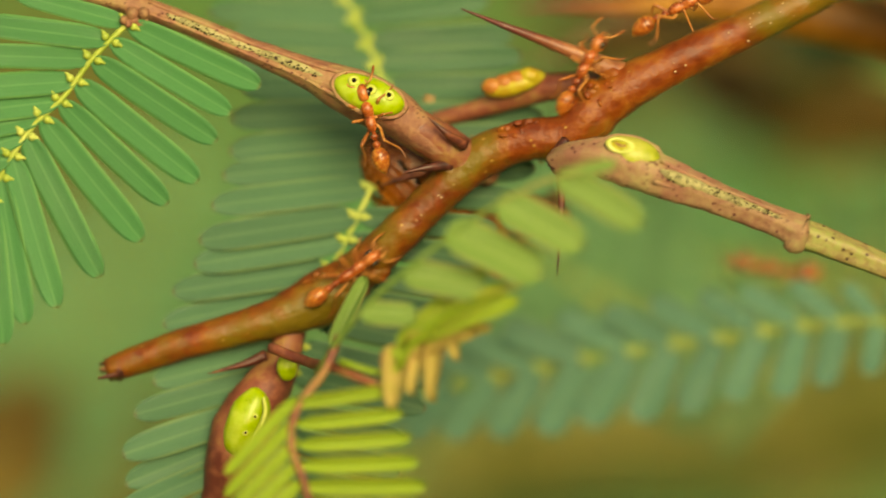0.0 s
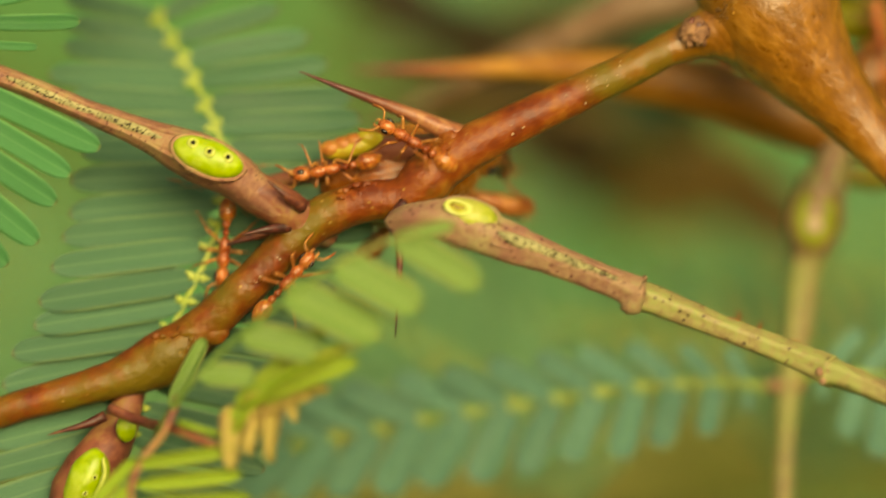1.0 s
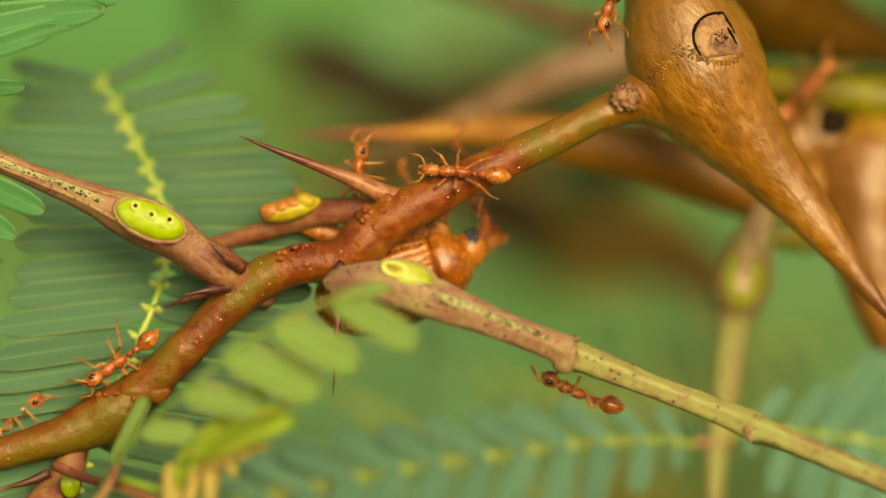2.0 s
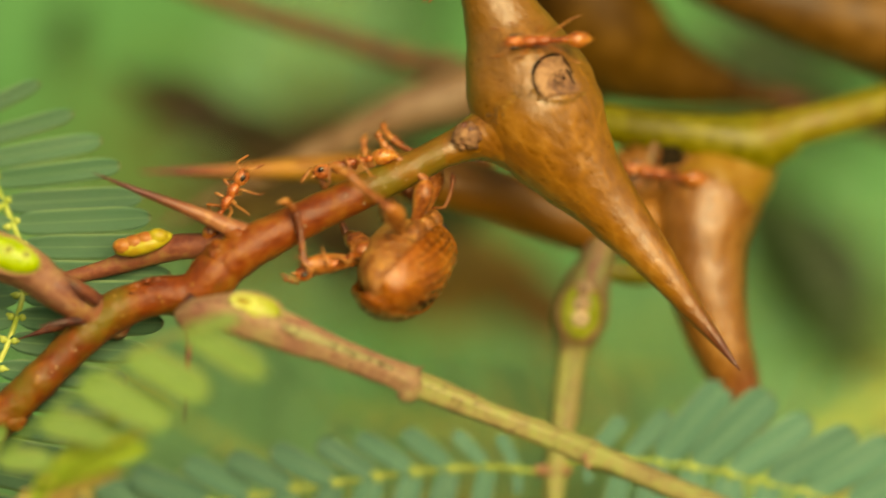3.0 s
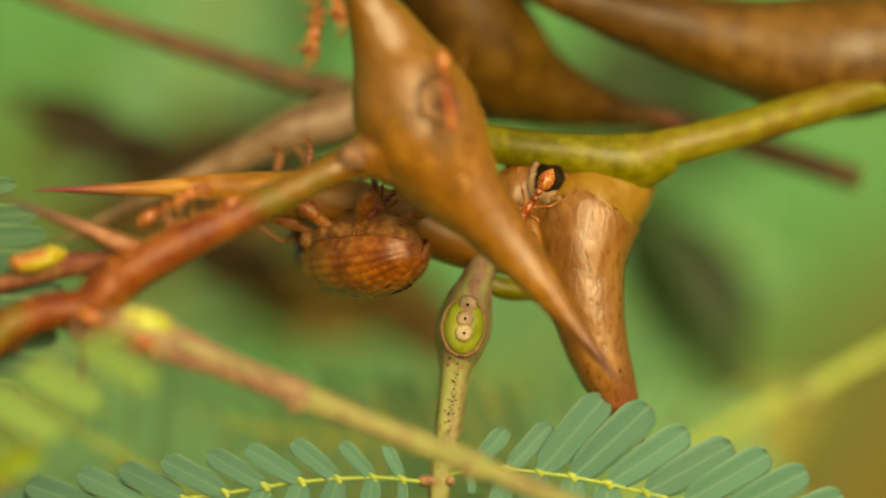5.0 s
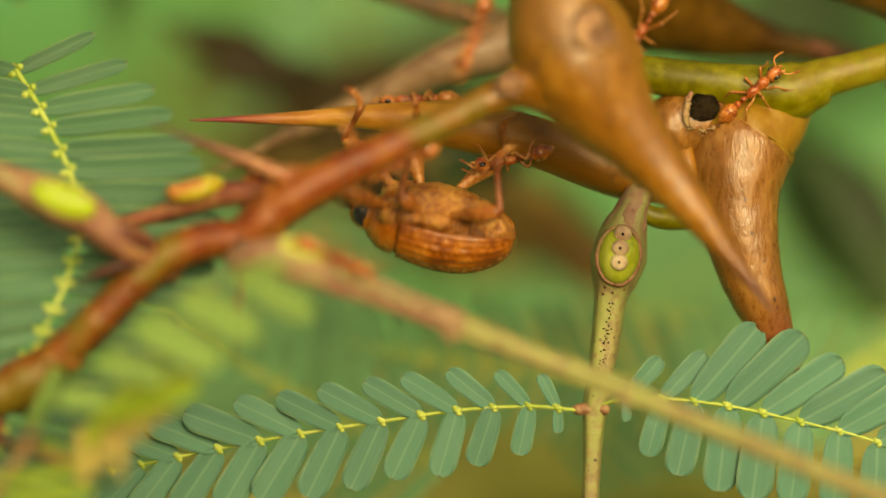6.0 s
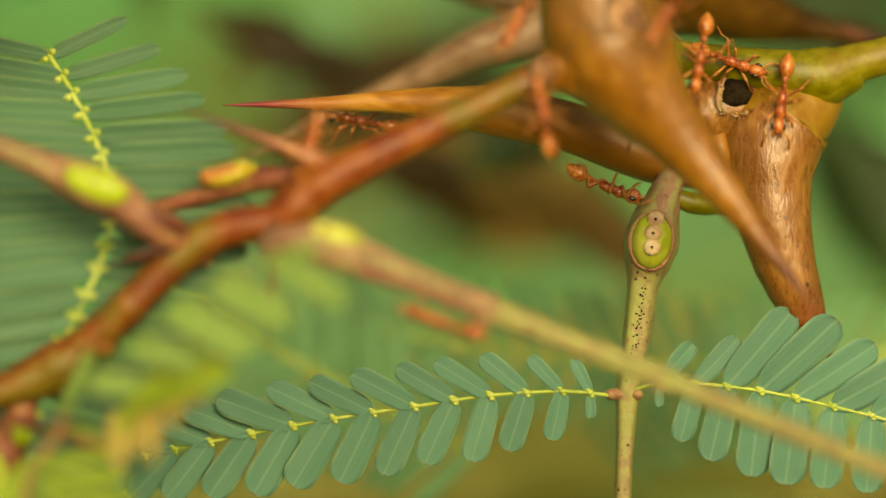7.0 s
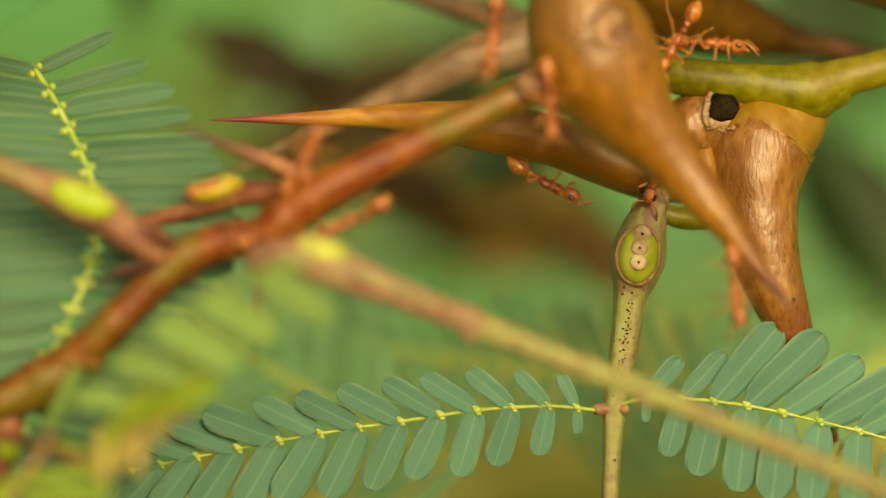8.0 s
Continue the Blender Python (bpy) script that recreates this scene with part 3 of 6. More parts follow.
# ---- leaf stalks with nectaries ----
def nectary(parent, c, along, length, width, face, mat, pores, pore_r=0.06, label="glossy yellow-green nectary", rim=None, pad=None):
    """An oval gland lying along a stalk: along and face are directions, pores are dark pits on it, each in a raised lip."""
    x = Vector(along).normalized()
    z = Vector(face).normalized()
    y = z.cross(x).normalized()
    z = x.cross(y)
    turn = Matrix((x, y, z)).transposed()
    bm = bmesh.new()
    ball(bm, c, 1, (length / 2, width / 2, width * 0.42), turn, 28, 18)
    for q in bm.verts:
        q.co += (q.co - Vector(c)) * 0.07 * noise.noise(q.co * 1.7)
    nec = part("nectary", bm, mat, parent, label)
    if rim:
        bm = bmesh.new()
        loop = []
        for k in range(25):
            q = 2 * math.pi * k / 24
            loop.append((*(Vector(c) + x * (length * 0.51 * math.cos(q)) + y * (width * 0.52 * math.sin(q)) - z * 0.0), 0.10 + 0.02 * math.sin(3 * q)))
        tube(bm, loop, 60, 8, 0.5)
        part("pocket_rim", bm, rim, nec, "speckled tan rim round the nectary")
    for k in range(pores):
        f = (k - (pores - 1) / 2) * 0.5 - (0.0 if not pad else 0.27)
        p = Vector(c) + x * (length / 2 * f) + z * (width * 0.42 * math.sqrt(max(0, 1 - f * f)) - 0.01) + y * (0.12 if not pad else 0.03) * width * (1 - 0.6 * (k % 2))
        bm = bmesh.new()
        ball(bm, p, 1, ((pore_r * 2.3, pore_r * 2.2, pore_r * 0.8) if not pad else (pore_r * 3.1, pore_r * 3.2, pore_r * 1.7)), turn, 16, 8)
        part("pore_lip", bm, pad or RIM_GREEN, nec, "pale lip round a pore")
        bm = bmesh.new()
        ball(bm, p + z * pore_r * (0.75 if not pad else 1.62), pore_r * (1 if not pad else 0.58), (1, 1, 0.5), turn, 12, 6)
        part("pore", bm, PORE, nec, "dark pore")
    return nec


def stipple(parent, path, wide, count, seed):
    """Small dark pits scattered along a stalk's channel; path: rows of x, y, z on its skin."""
    rnd = random.Random(seed)
    s = spline(path, 80)
    bm = bmesh.new()
    for k in range(count):
        f = rnd.uniform(0, 78)
        i = int(f)
        p = Vector(s[i] + (s[i + 1] - s[i]) * (f - i))
        d = Vector(s[i + 1] - s[i]).normalized()
        a = rnd.gauss(0, 0.5)
        p += Vector((-d.z, 0, d.x)) * a * wide + Vector((0, 0.5 * wide * a * a, 0))
        ball(bm, p, rnd.uniform(0.02, 0.042), (1.3, 0.6, 0.9), None, 6, 4)
    return tagged(part("stippling", bm, PORE, parent), "fine dark pits along the channel", kind="stuff")


def leaf_upper():
    """The leaf whose stalk leaves the stem to the upper left, with its two feathery arms."""
    t = thing("acacia_leaf", (-14.94, -0.80, -3.32), "green feathery acacia leaf on a brown stalk with a nectary", "leaf", "acacia leaves")
    bm = bmesh.new()
    tube(bm, [(*(-13.58, 0.90, -4.14), 0.5), (*(-14.18, 0.30, -3.75), 0.70), (*(-14.79, -0.15, -3.41), 0.76), (*(-15.47, -0.45, -2.95), 0.76), (*(-16.30, -0.70, -2.45), 0.76), (*(-17.13, -0.80, -1.82), 0.88), (*(-18.28, -0.80, -1.24), 0.95), (*(-19.33, -0.80, -0.78), 0.78), (*(-20.59, -0.80, -0.24), 0.56),
              (*(-22.68, -0.80, 0.58), 0.43), (*(-24.77, -0.80, 1.46), 0.40), (*(-26.66, -0.80, 2.11), 0.42), (*(-28.97, -0.80, 2.70), 0.36), (*(-31.72, -0.50, 3.37), 0.34), (*(-35.99, 0.20, 4.22), 0.3)], 90, 25, 0.06, ridge=(5, 0.03))
    part("stalk", bm, STALK, t, "pinkish-brown mottled leaf stalk")
    bm = bmesh.new()
    tube(bm, [(*(-13.58, 0.90, -4.14), 0.51), (*(-14.18, 0.30, -3.75), 0.72), (*(-14.79, -0.15, -3.41), 0.78), (*(-15.47, -0.45, -2.95), 0.78), (*(-16.20, -0.66, -2.49), 0.76), (*(-16.72, -0.72, -2.11), 0.70)], 26, 25, 0.05, 2)
    part("stalk_foot", bm, STALK_RED, t, "purplish-brown foot of the stalk")
    # two reddish ridges along the stalk's channel
    for off, r in (((0.11, -0.42, 0.26), 0.10), ((-0.10, -0.47, -0.23), 0.09)):
        bm = bmesh.new()
        o = Vector(off)
        tube(bm, [(*(Vector(p) + o * f), r) for p, f in (((-16.71, -0.80, -1.97), 1.3), ((-17.13, -0.80, -1.65), 1.7), ((-18.28, -0.80, -1.13), 2.0), ((-19.43, -0.80, -0.69), 1.45), ((-20.59, -0.80, -0.21), 1.0), ((-22.68, -0.80, 0.60), 0.75), ((-24.77, -0.80, 1.48), 0.7), ((-26.24, -0.80, 2.03), 0.7))], 44, 8, 0.35, 3)
        part("stalk_ridge", bm, STALK, t, "thin pinkish ridge")
    bm = bmesh.new()
    tube(bm, [(-19.6, -1.34, -0.54, 0.13), (-20.4, -1.20, -0.24, 0.22), (-21.5, -1.11, 0.18, 0.21), (-22.68, -1.07, 0.59, 0.19), (-24.77, -1.05, 1.47, 0.18), (-26.1, -1.04, 1.98, 0.12)], 50, 10, 0.15)
    part("channel", bm, CHANNEL, t, "speckled greyish-green channel")
    stipple(t, [(-19.9, -1.50, -0.42), (-20.4, -1.42, -0.24), (-21.5, -1.31, 0.18), (-22.68, -1.25, 0.59), (-24.77, -1.22, 1.47), (-26.1, -1.16, 1.98)], 0.17, 150, 3)
    a, b = Vector((-19.08, -1.60, -0.77)), Vector((-16.87, -1.60, -1.69))
    nectary(t, (a + b) / 2 + Vector((0, -0.02, 0.02)), b - a, 2.8, 1.35, (0.1, -1, 0.28), NECTAR, 3, 0.095, rim=STALK)
    bm = bmesh.new()
    rnd = random.Random(2)
    for k in range(14):
        ball(bm, Vector((-26.68, -1.10, 1.65)) + Vector((rnd.uniform(-0.4, 0.4), rnd.uniform(-0.3, 0.2), rnd.uniform(-0.5, 0.4))), rnd.uniform(0.14, 0.28), seg=7, rings=5)
    part("joint", bm, STALK, t, "rough tan joint of the leaf arms")
    rp = [(-26.64, -1.10, 1.69), (-27.37, -1.20, 1.02), (-28.31, -1.20, 0.06), (-29.36, -1.20, -1.34), (-30.41, -1.20, -2.32), (-31.45, -1.20, -3.85), (-32.52, -1.00, -6.05), (-33.59, -0.80, -8.15)]
    rachis_tube(t, rp, 0.12, 0.09, RACHIS, 0, label="beaded pale green rachis")
    me = leaflet_mesh("leaflet_broad", LEAF, 0.19, 0.02)
    leaflet_bases(t, rp, 0.92, 0.19, RACHIS)
    level_row(t, me, rp, 0.92, ((0, -20, 5.2), (0.03, -24, 5.4), (0.10, -29, 5.5), (0.18, -34, 5.5), (0.25, -37, 5.8), (0.33, -43, 5.8), (0.41, -48, 5.7), (0.48, -60, 5.7), (0.55, -71, 5.7), (0.62, -80, 5.6), (1, -95, 5.2)), 0.02, 8, 1.0, 3)
    level_row(t, me, rp, 0.92, ((0.02, 164, 4.4), (0.1, 172, 5.0), (0.25, 182, 5.2), (0.5, 196, 5.2), (1, 216, 4.6)), 0.04, 8, 1.2, 4)
    rp = [(-26.48, -0.60, 2.30), (-26.27, -0.60, 3.14), (-26.11, -0.50, 4.19), (-26.17, -0.20, 5.87), (-25.74, 0.20, 8.19)]
    rachis_tube(t, rp, 0.13, 0.09, RACHIS, 10, 0.13)
    row_of_leaflets(t, me, rp, 7, 0.12, 0.98, -1, (2.0, 6.2, 6.8), (78, 80, 82), 0.03, roll=-8)
    row_of_leaflets(t, me, rp, 7, 0.12, 0.98, 1, (2.2, 5.8, 6), (82, 80, 78), 0.05, roll=6)


leaf_upper()


def leaf_middle():
    t = thing("acacia_leaf", (-9.54, 1.00, -1.03), "short reddish leaf stalk with a dull orange-green nectary", "leaf", "acacia leaves")
    bm = bmesh.new()
    tube(bm, [(*(-8.66, 0.50, -0.81), 0.6), (*(-9.76, 1.00, -0.85), 0.52), (*(-11.29, 1.40, -0.92), 0.52), (*(-12.72, 1.80, -1.25), 0.50), (*(-14.15, 2.00, -1.73), 0.36), (*(-15.91, 2.40, -2.23), 0.30),
              (*(-17.25, 3.20, -2.61), 0.27), (*(-18.02, 8.00, -2.59), 0.25), (*(-18.72, 16.00, -2.20), 0.24)], 50, 14, 0.1)
    part("stalk", bm, STALK_RED, t, "reddish leaf stalk turning green")
    a, b = Vector((-13.85, 1.00, -1.11)), Vector((-11.61, 1.00, -0.46))
    nectary(t, (a + b) / 2, b - a, 2.35, 0.95, (-0.1, -0.7, 0.7), NECTAR_DULL, 0, label="dull nectary, orange turning green")
    for k in range(4):
        bm = bmesh.new()
        ball(bm, a.lerp(b, 0.16 + 0.2 * k) + Vector((0, -0.14, 0.12)), 0.34, (1.3, 0.9, 0.95), seg=12, rings=8)
        part("nectary_lobe", bm, (LOBE, LOBE, LOBE, NECTAR_DULL)[k], t, "orange-brown lobe of the nectary")


leaf_middle()


def leaf_right():
    t = thing("acacia_leaf", (-10.74, -1.60, -3.42), "mottled leaf stalk with a split nectary and two joints", "leaf", "acacia leaves")
    bm = bmesh.new()
    tube(bm, [(*(-11.05, -1.45, -3.66), 0.50), (*(-10.31, -2.05, -3.45), 0.55), (*(-9.25, -2.25, -3.55), 0.76), (*(-8.01, -2.25, -3.90), 0.83), (*(-6.76, -2.15, -4.38), 0.75), (*(-4.90, -1.95, -5.12), 0.58), (*(-2.60, -1.75, -6.02), 0.58),
              (*(-2.15, -1.70, -6.30), 0.80), (*(-1.88, -1.65, -6.38), 0.62)], 70, 25, 0.07, ridge=(5, 0.06))
    part("stalk", bm, STALK_TAN, t, "mottled tan leaf stalk")
    for off, r in (((0.08, -0.46, 0.36), 0.10), ((-0.12, -0.54, -0.20), 0.09)):
        bm = bmesh.new()
        o = Vector(off)
        tube(bm, [(*(Vector(p) + o * f), r) for p, f in (((-7.28, -2.20, -4.10), 1.4), ((-6.56, -2.12, -4.37), 1.1), ((-4.90, -1.95, -5.02), 0.85), ((-2.60, -1.75, -5.92), 0.8))], 26, 8, 0.35, 5)
        part("stalk_ridge", bm, STALK_TAN, t)
    bm = bmesh.new()
    tube(bm, [(*(-2.15, -1.70, -6.30), 0.55), (*(-1.57, -1.65, -6.47), 0.55), (*(0.93, -1.45, -7.47), 0.45), (*(3.05, -1.50, -8.28), 0.47), (*(4.66, -1.80, -8.93), 0.54), (*(5.09, -1.95, -9.14), 0.59), (*(5.85, -2.20, -9.41), 0.45),
              (*(11.37, -3.80, -11.67), 0.42), (*(18.41, -5.60, -14.50), 0.40)], 110, 25, 0.07, ridge=(5, 0.09))
    part("stalk_end", bm, STALK_GREEN, t, "greenish far half of the stalk")
    bm = bmesh.new()
    tube(bm, [(-7.2, -2.92, -3.98, 0.14), (-6.6, -2.76, -4.26, 0.24), (-5.6, -2.48, -4.66, 0.24), (-4.6, -2.34, -5.05, 0.21), (-2.7, -2.16, -5.82, 0.16)], 40, 10, 0.15)
    part("channel", bm, CHANNEL, t, "speckled greyish-green channel")
    stipple(t, [(-7.3, -3.04, -3.96), (-6.6, -2.99, -4.24), (-5.6, -2.71, -4.64), (-4.6, -2.54, -5.03), (-2.7, -2.31, -5.80)], 0.2, 150, 4)
    a, b = Vector((-9.30, -2.40, -3.14)), Vector((-7.28, -2.40, -3.68))
    nectary(t, (a + b) / 2 + Vector((0, -0.05, -0.02)), b - a, 2.35, 1.45, (0, -0.9, 0.45), NECTAR_MID, 0, rim=STALK_TAN)
    bm = bmesh.new()
    tilt = Matrix.Rotation(radians(15), 3, "Y") @ Matrix.Rotation(radians(-27), 3, "X")
    pit = Vector((-8.67, -2.90, -3.08))
    ball(bm, pit, 0.30, (1.2, 0.5, 0.62), tilt, 18, 12)
    part("nectary_hollow", bm, NECTAR_DULL, t, "dull olive hollow in the nectary")
    bm = bmesh.new()
    lip = [(*(pit + tilt @ Vector((0.44 * math.cos(a), -0.06, 0.26 * math.sin(a)))), 0.085 + 0.025 * math.sin(2 * a + 1)) for a in np.linspace(0, 2 * math.pi, 17)]
    tube(bm, lip, 40, 9, 0.3, 4)
    part("nectary_lip", bm, RIM_GREEN, t, "pale yellow lip round the hollow")
    bm = bmesh.new()
    tube(bm, [(*(pit + tilt @ Vector((x, -0.13, z))), r) for x, z, r in ((-0.24, 0.03, 0.03), (-0.02, -0.04, 0.06), (0.22, 0.02, 0.03))], 10, 7, 0.4, 2)
    part("nectary_split", bm, SCAR, t, "dark split in the hollow")
    bm = bmesh.new()
    rnd = random.Random(9)
    for c in ((-2.15, -1.80, -6.33), (4.99, -2.00, -9.11)):
        for k in range(9):
            ball(bm, Vector(c) + Vector((rnd.uniform(-0.3, 0.3), rnd.uniform(-0.35, 0.1), rnd.uniform(-0.45, 0.4))), rnd.uniform(0.10, 0.2), seg=7, rings=5)
    part("stalk_joint", bm, STALK_TAN, t, "knobbly scar of fallen leaf arms")


leaf_right()


def leaf_lower():
    t = thing("acacia_leaf", (-21.26, 0.00, -10.25), "leaf stalk with a swollen nectary hanging below the stem", "leaf", "acacia leaves")
    bm = bmesh.new()
    tube(bm, [(*(-20.69, 0.60, -9.11), 0.45), (*(-21.01, 0.50, -10.15), 0.55), (*(-21.38, 0.10, -11.29), 0.72), (*(-22.04, -0.40, -12.34), 0.98), (*(-22.71, -0.40, -13.60), 1.16), (*(-23.23, -0.40, -14.85), 0.95), (*(-23.66, -0.30, -16.12), 0.6), (*(-24.42, 0.00, -18.44), 0.45)], 40, 16, 0.08)
    part("stalk", bm, STALK_RED, t, "reddish swollen leaf stalk")
    a, b = Vector((-22.07, -1.30, -12.20)), Vector((-22.97, -1.30, -14.40))
    nectary(t, (a + b) / 2, b - a, 2.75, 1.5, (0.15, -1, 0.1), NECTAR, 2, 0.05)
    # raised ridge in a pale colour that stands for the highlight along it
    bm = bmesh.new()
    tube(bm, [(-21.85, -1.85, -12.35, 0.05), (-21.80, -2.02, -13.0, 0.10), (-22.12, -2.0, -13.75, 0.09), (-22.5, -1.85, -14.35, 0.04)], 18, 8, 0.25)
    part("nectary_fold", bm, RIM_GREEN, t, "raised fold along the nectary, its highlight given as pale colour")
    bm = bmesh.new()
    ball(bm, (-21.03, -1.20, -11.26), 0.46, (0.85, 0.8, 1.15))
    part("bud", bm, NECTAR, t, "small round green bud")


leaf_lower()


def leaf_behind_stem():
    """The long feathery arm behind the stem, its end farther away than its foot."""
    t = thing("acacia_leaf", (-17.86, 6.00, -3.02), "bluish-green feathery leaf arm with a beaded yellow rachis", "leaf", "acacia leaves")
    rp = [(-20.47, 7.20, 4.39), (-19.37, 6.00, 2.68), (-18.28, 4.60, 0.58), (-17.62, 3.40, -1.16), (-17.60, 2.80, -2.78), (-17.62, 2.50, -3.22), (-18.09, 1.60, -4.74), (-18.70, 1.50, -6.04), (-19.34, 1.45, -7.34), (-20.16, 1.35, -8.87), (-20.86, 0.80, -11.13), (-21.90, 0.30, -13.65), (-22.94, 0.00, -16.17)]
    rachis_tube(t, rp, 0.12, 0.10, RACHIS, 0, label="yellow-green rachis")
    leaflet_bases(t, rp, 1.07, 0.19, RACHIS)
    me = leaflet_mesh("leaflet_narrow", LEAF_DARK, 0.19, 0.02)
    level_row(t, me, rp, 1.07, ((0, 30, 3.3), (0.04, 24, 3.6), (0.08, 13, 4.4), (0.13, 7, 5.1), (0.25, 3, 5.8), (0.6, -8, 5.4), (1, -24, 5.0)), -0.12, 6, 1.5, 1)
    level_row(t, me, rp, 1.07, ((0.01, 166, 3.2), (0.15, 176, 5.2), (0.44, 186, 5.7), (0.6, 189, 5.7), (0.76, 193, 5.8), (0.88, 202, 5.8), (1, 208, 5.2)), -0.16, 6, 1.5, 2)


leaf_behind_stem()


def young_leaf():
    """The pale young leaf that stands nearest to the lens."""
    t = thing("young_acacia_leaf", (-19.04, -6.31, -10.49), "young yellow-green acacia leaf with reddish ribs", "leaf")
    me = leaflet_mesh("leaflet_young", LEAF_YOUNG, 0.42, 0.08)
    ye = leaflet_mesh("leaflet_yellow", LEAF_YELLOW, 0.16, 0.12)
    wi = leaflet_mesh("leaflet_withered", LEAF_WITHERED, 0.5, 0.2, taper=-0.9)
    rp = [(-19.73, -4.97, -11.35), (-18.87, -5.86, -10.09), (-17.80, -6.68, -8.84), (-16.34, -7.20, -7.54), (-14.66, -7.58, -6.24), (-12.80, -7.92, -5.01), (-10.75, -8.10, -4.12), (-9.01, -8.10, -3.84)]
    rachis_tube(t, rp, 0.12, 0.08, LEAF_YOUNG, 0, label="pale rachis")
    for a, b, w in (((-18.01, -6.68, -9.14), (-15.95, -7.05, -9.24), 1.1), ((-16.44, -7.20, -7.68), (-13.53, -7.65, -8.30), 1.0), ((-14.86, -7.58, -6.13), (-11.36, -8.10, -7.77), 1.0), ((-13.01, -7.92, -5.07), (-9.88, -8.47, -6.73), 1.0),
                    ((-10.85, -8.10, -4.12), (-7.72, -8.47, -5.92), 0.85), ((-10.64, -8.10, -4.13), (-8.65, -8.29, -3.66), 0.6)):
        leaflet(me, a, b, t, -20, w)
    leaflet(me, (-19.24, -3.20, -10.41), (-17.96, -3.33, -7.88), t, -20, 0.55)
    # second arm, narrow leaflets standing up from it and withered ones hanging below
    rp = [(-18.86, -5.95, -10.91), (-16.97, -6.48, -11.30), (-15.92, -7.20, -10.05), (-14.04, -7.74, -8.60), (-12.09, -7.92, -8.09)]
    rachis_tube(t, rp, 0.12, 0.08, LEAF_YELLOW, 0)
    for a, b, w in (((-16.66, -6.68, -10.27), (-13.24, -7.38, -7.37), 1.0), ((-16.34, -6.84, -10.06), (-12.60, -7.58, -8.09), 1.1), ((-16.03, -6.84, -10.05), (-12.21, -7.58, -8.61), 1.2), ((-16.97, -6.48, -10.90), (-14.68, -7.20, -8.92), 1.2)):
        leaflet(ye, a, b, t, -25, w)
    for a, b, w in (((-16.52, -6.48, -10.32), (-16.79, -6.84, -12.64), 0.9), ((-15.85, -6.48, -10.18), (-16.13, -6.84, -12.12), 0.7), ((-15.21, -6.48, -10.07), (-15.35, -6.84, -12.37), 0.62), ((-15.21, -6.48, -9.87), (-13.78, -6.84, -9.75), 0.9), ((-14.70, -6.60, -9.86), (-14.44, -6.94, -10.87), 1.0), ((-14.09, -6.60, -9.55), (-13.22, -6.94, -9.61), 1.0), ((-16.36, -6.48, -10.28), (-14.27, -6.84, -9.55), 0.8)):
        leaflet(wi, a, b, t, 25, w)
    # third arm, hanging, with two rows of narrow leaflets
    rp = [(-18.89, -5.40, -10.00), (-19.38, -5.86, -11.23), (-20.39, -6.31, -12.66), (-20.58, -6.48, -14.00), (-20.06, -6.68, -15.43), (-19.64, -6.84, -17.49)]
    rachis_tube(t, rp, 0.17, 0.13, STALK_RED, 0, label="reddish hairy rachis")
    for k in range(7):
        p = Vector((-20.28, -6.31, -12.44)) + Vector((0.05 * k - 0.1, -0.06 * k, -0.75 * k))
        leaflet(ye, p, p + Vector((3.6 + 0.25 * k, -0.4, (0.55 - 0.13 * k))), t, 10, 0.95)
        leaflet(ye, p + Vector((0, 0, 0.2)), p + Vector((-2.6 - 0.05 * k, -0.3, -2.6 - 0.05 * k)), t, 10, 0.8)
    bm = bmesh.new()
    tube(bm, [(*(-21.58, -1.83, -10.51), 0.22), (*(-20.27, -2.74, -11.01), 0.20), (*(-18.89, -5.40, -11.24), 0.20), (*(-17.19, -6.31, -11.88), 0.16)], 20, 9, 0.2)
    part("leaf_arm", bm, STALK_RED, t, "thin red leaf arm")


young_leaf()


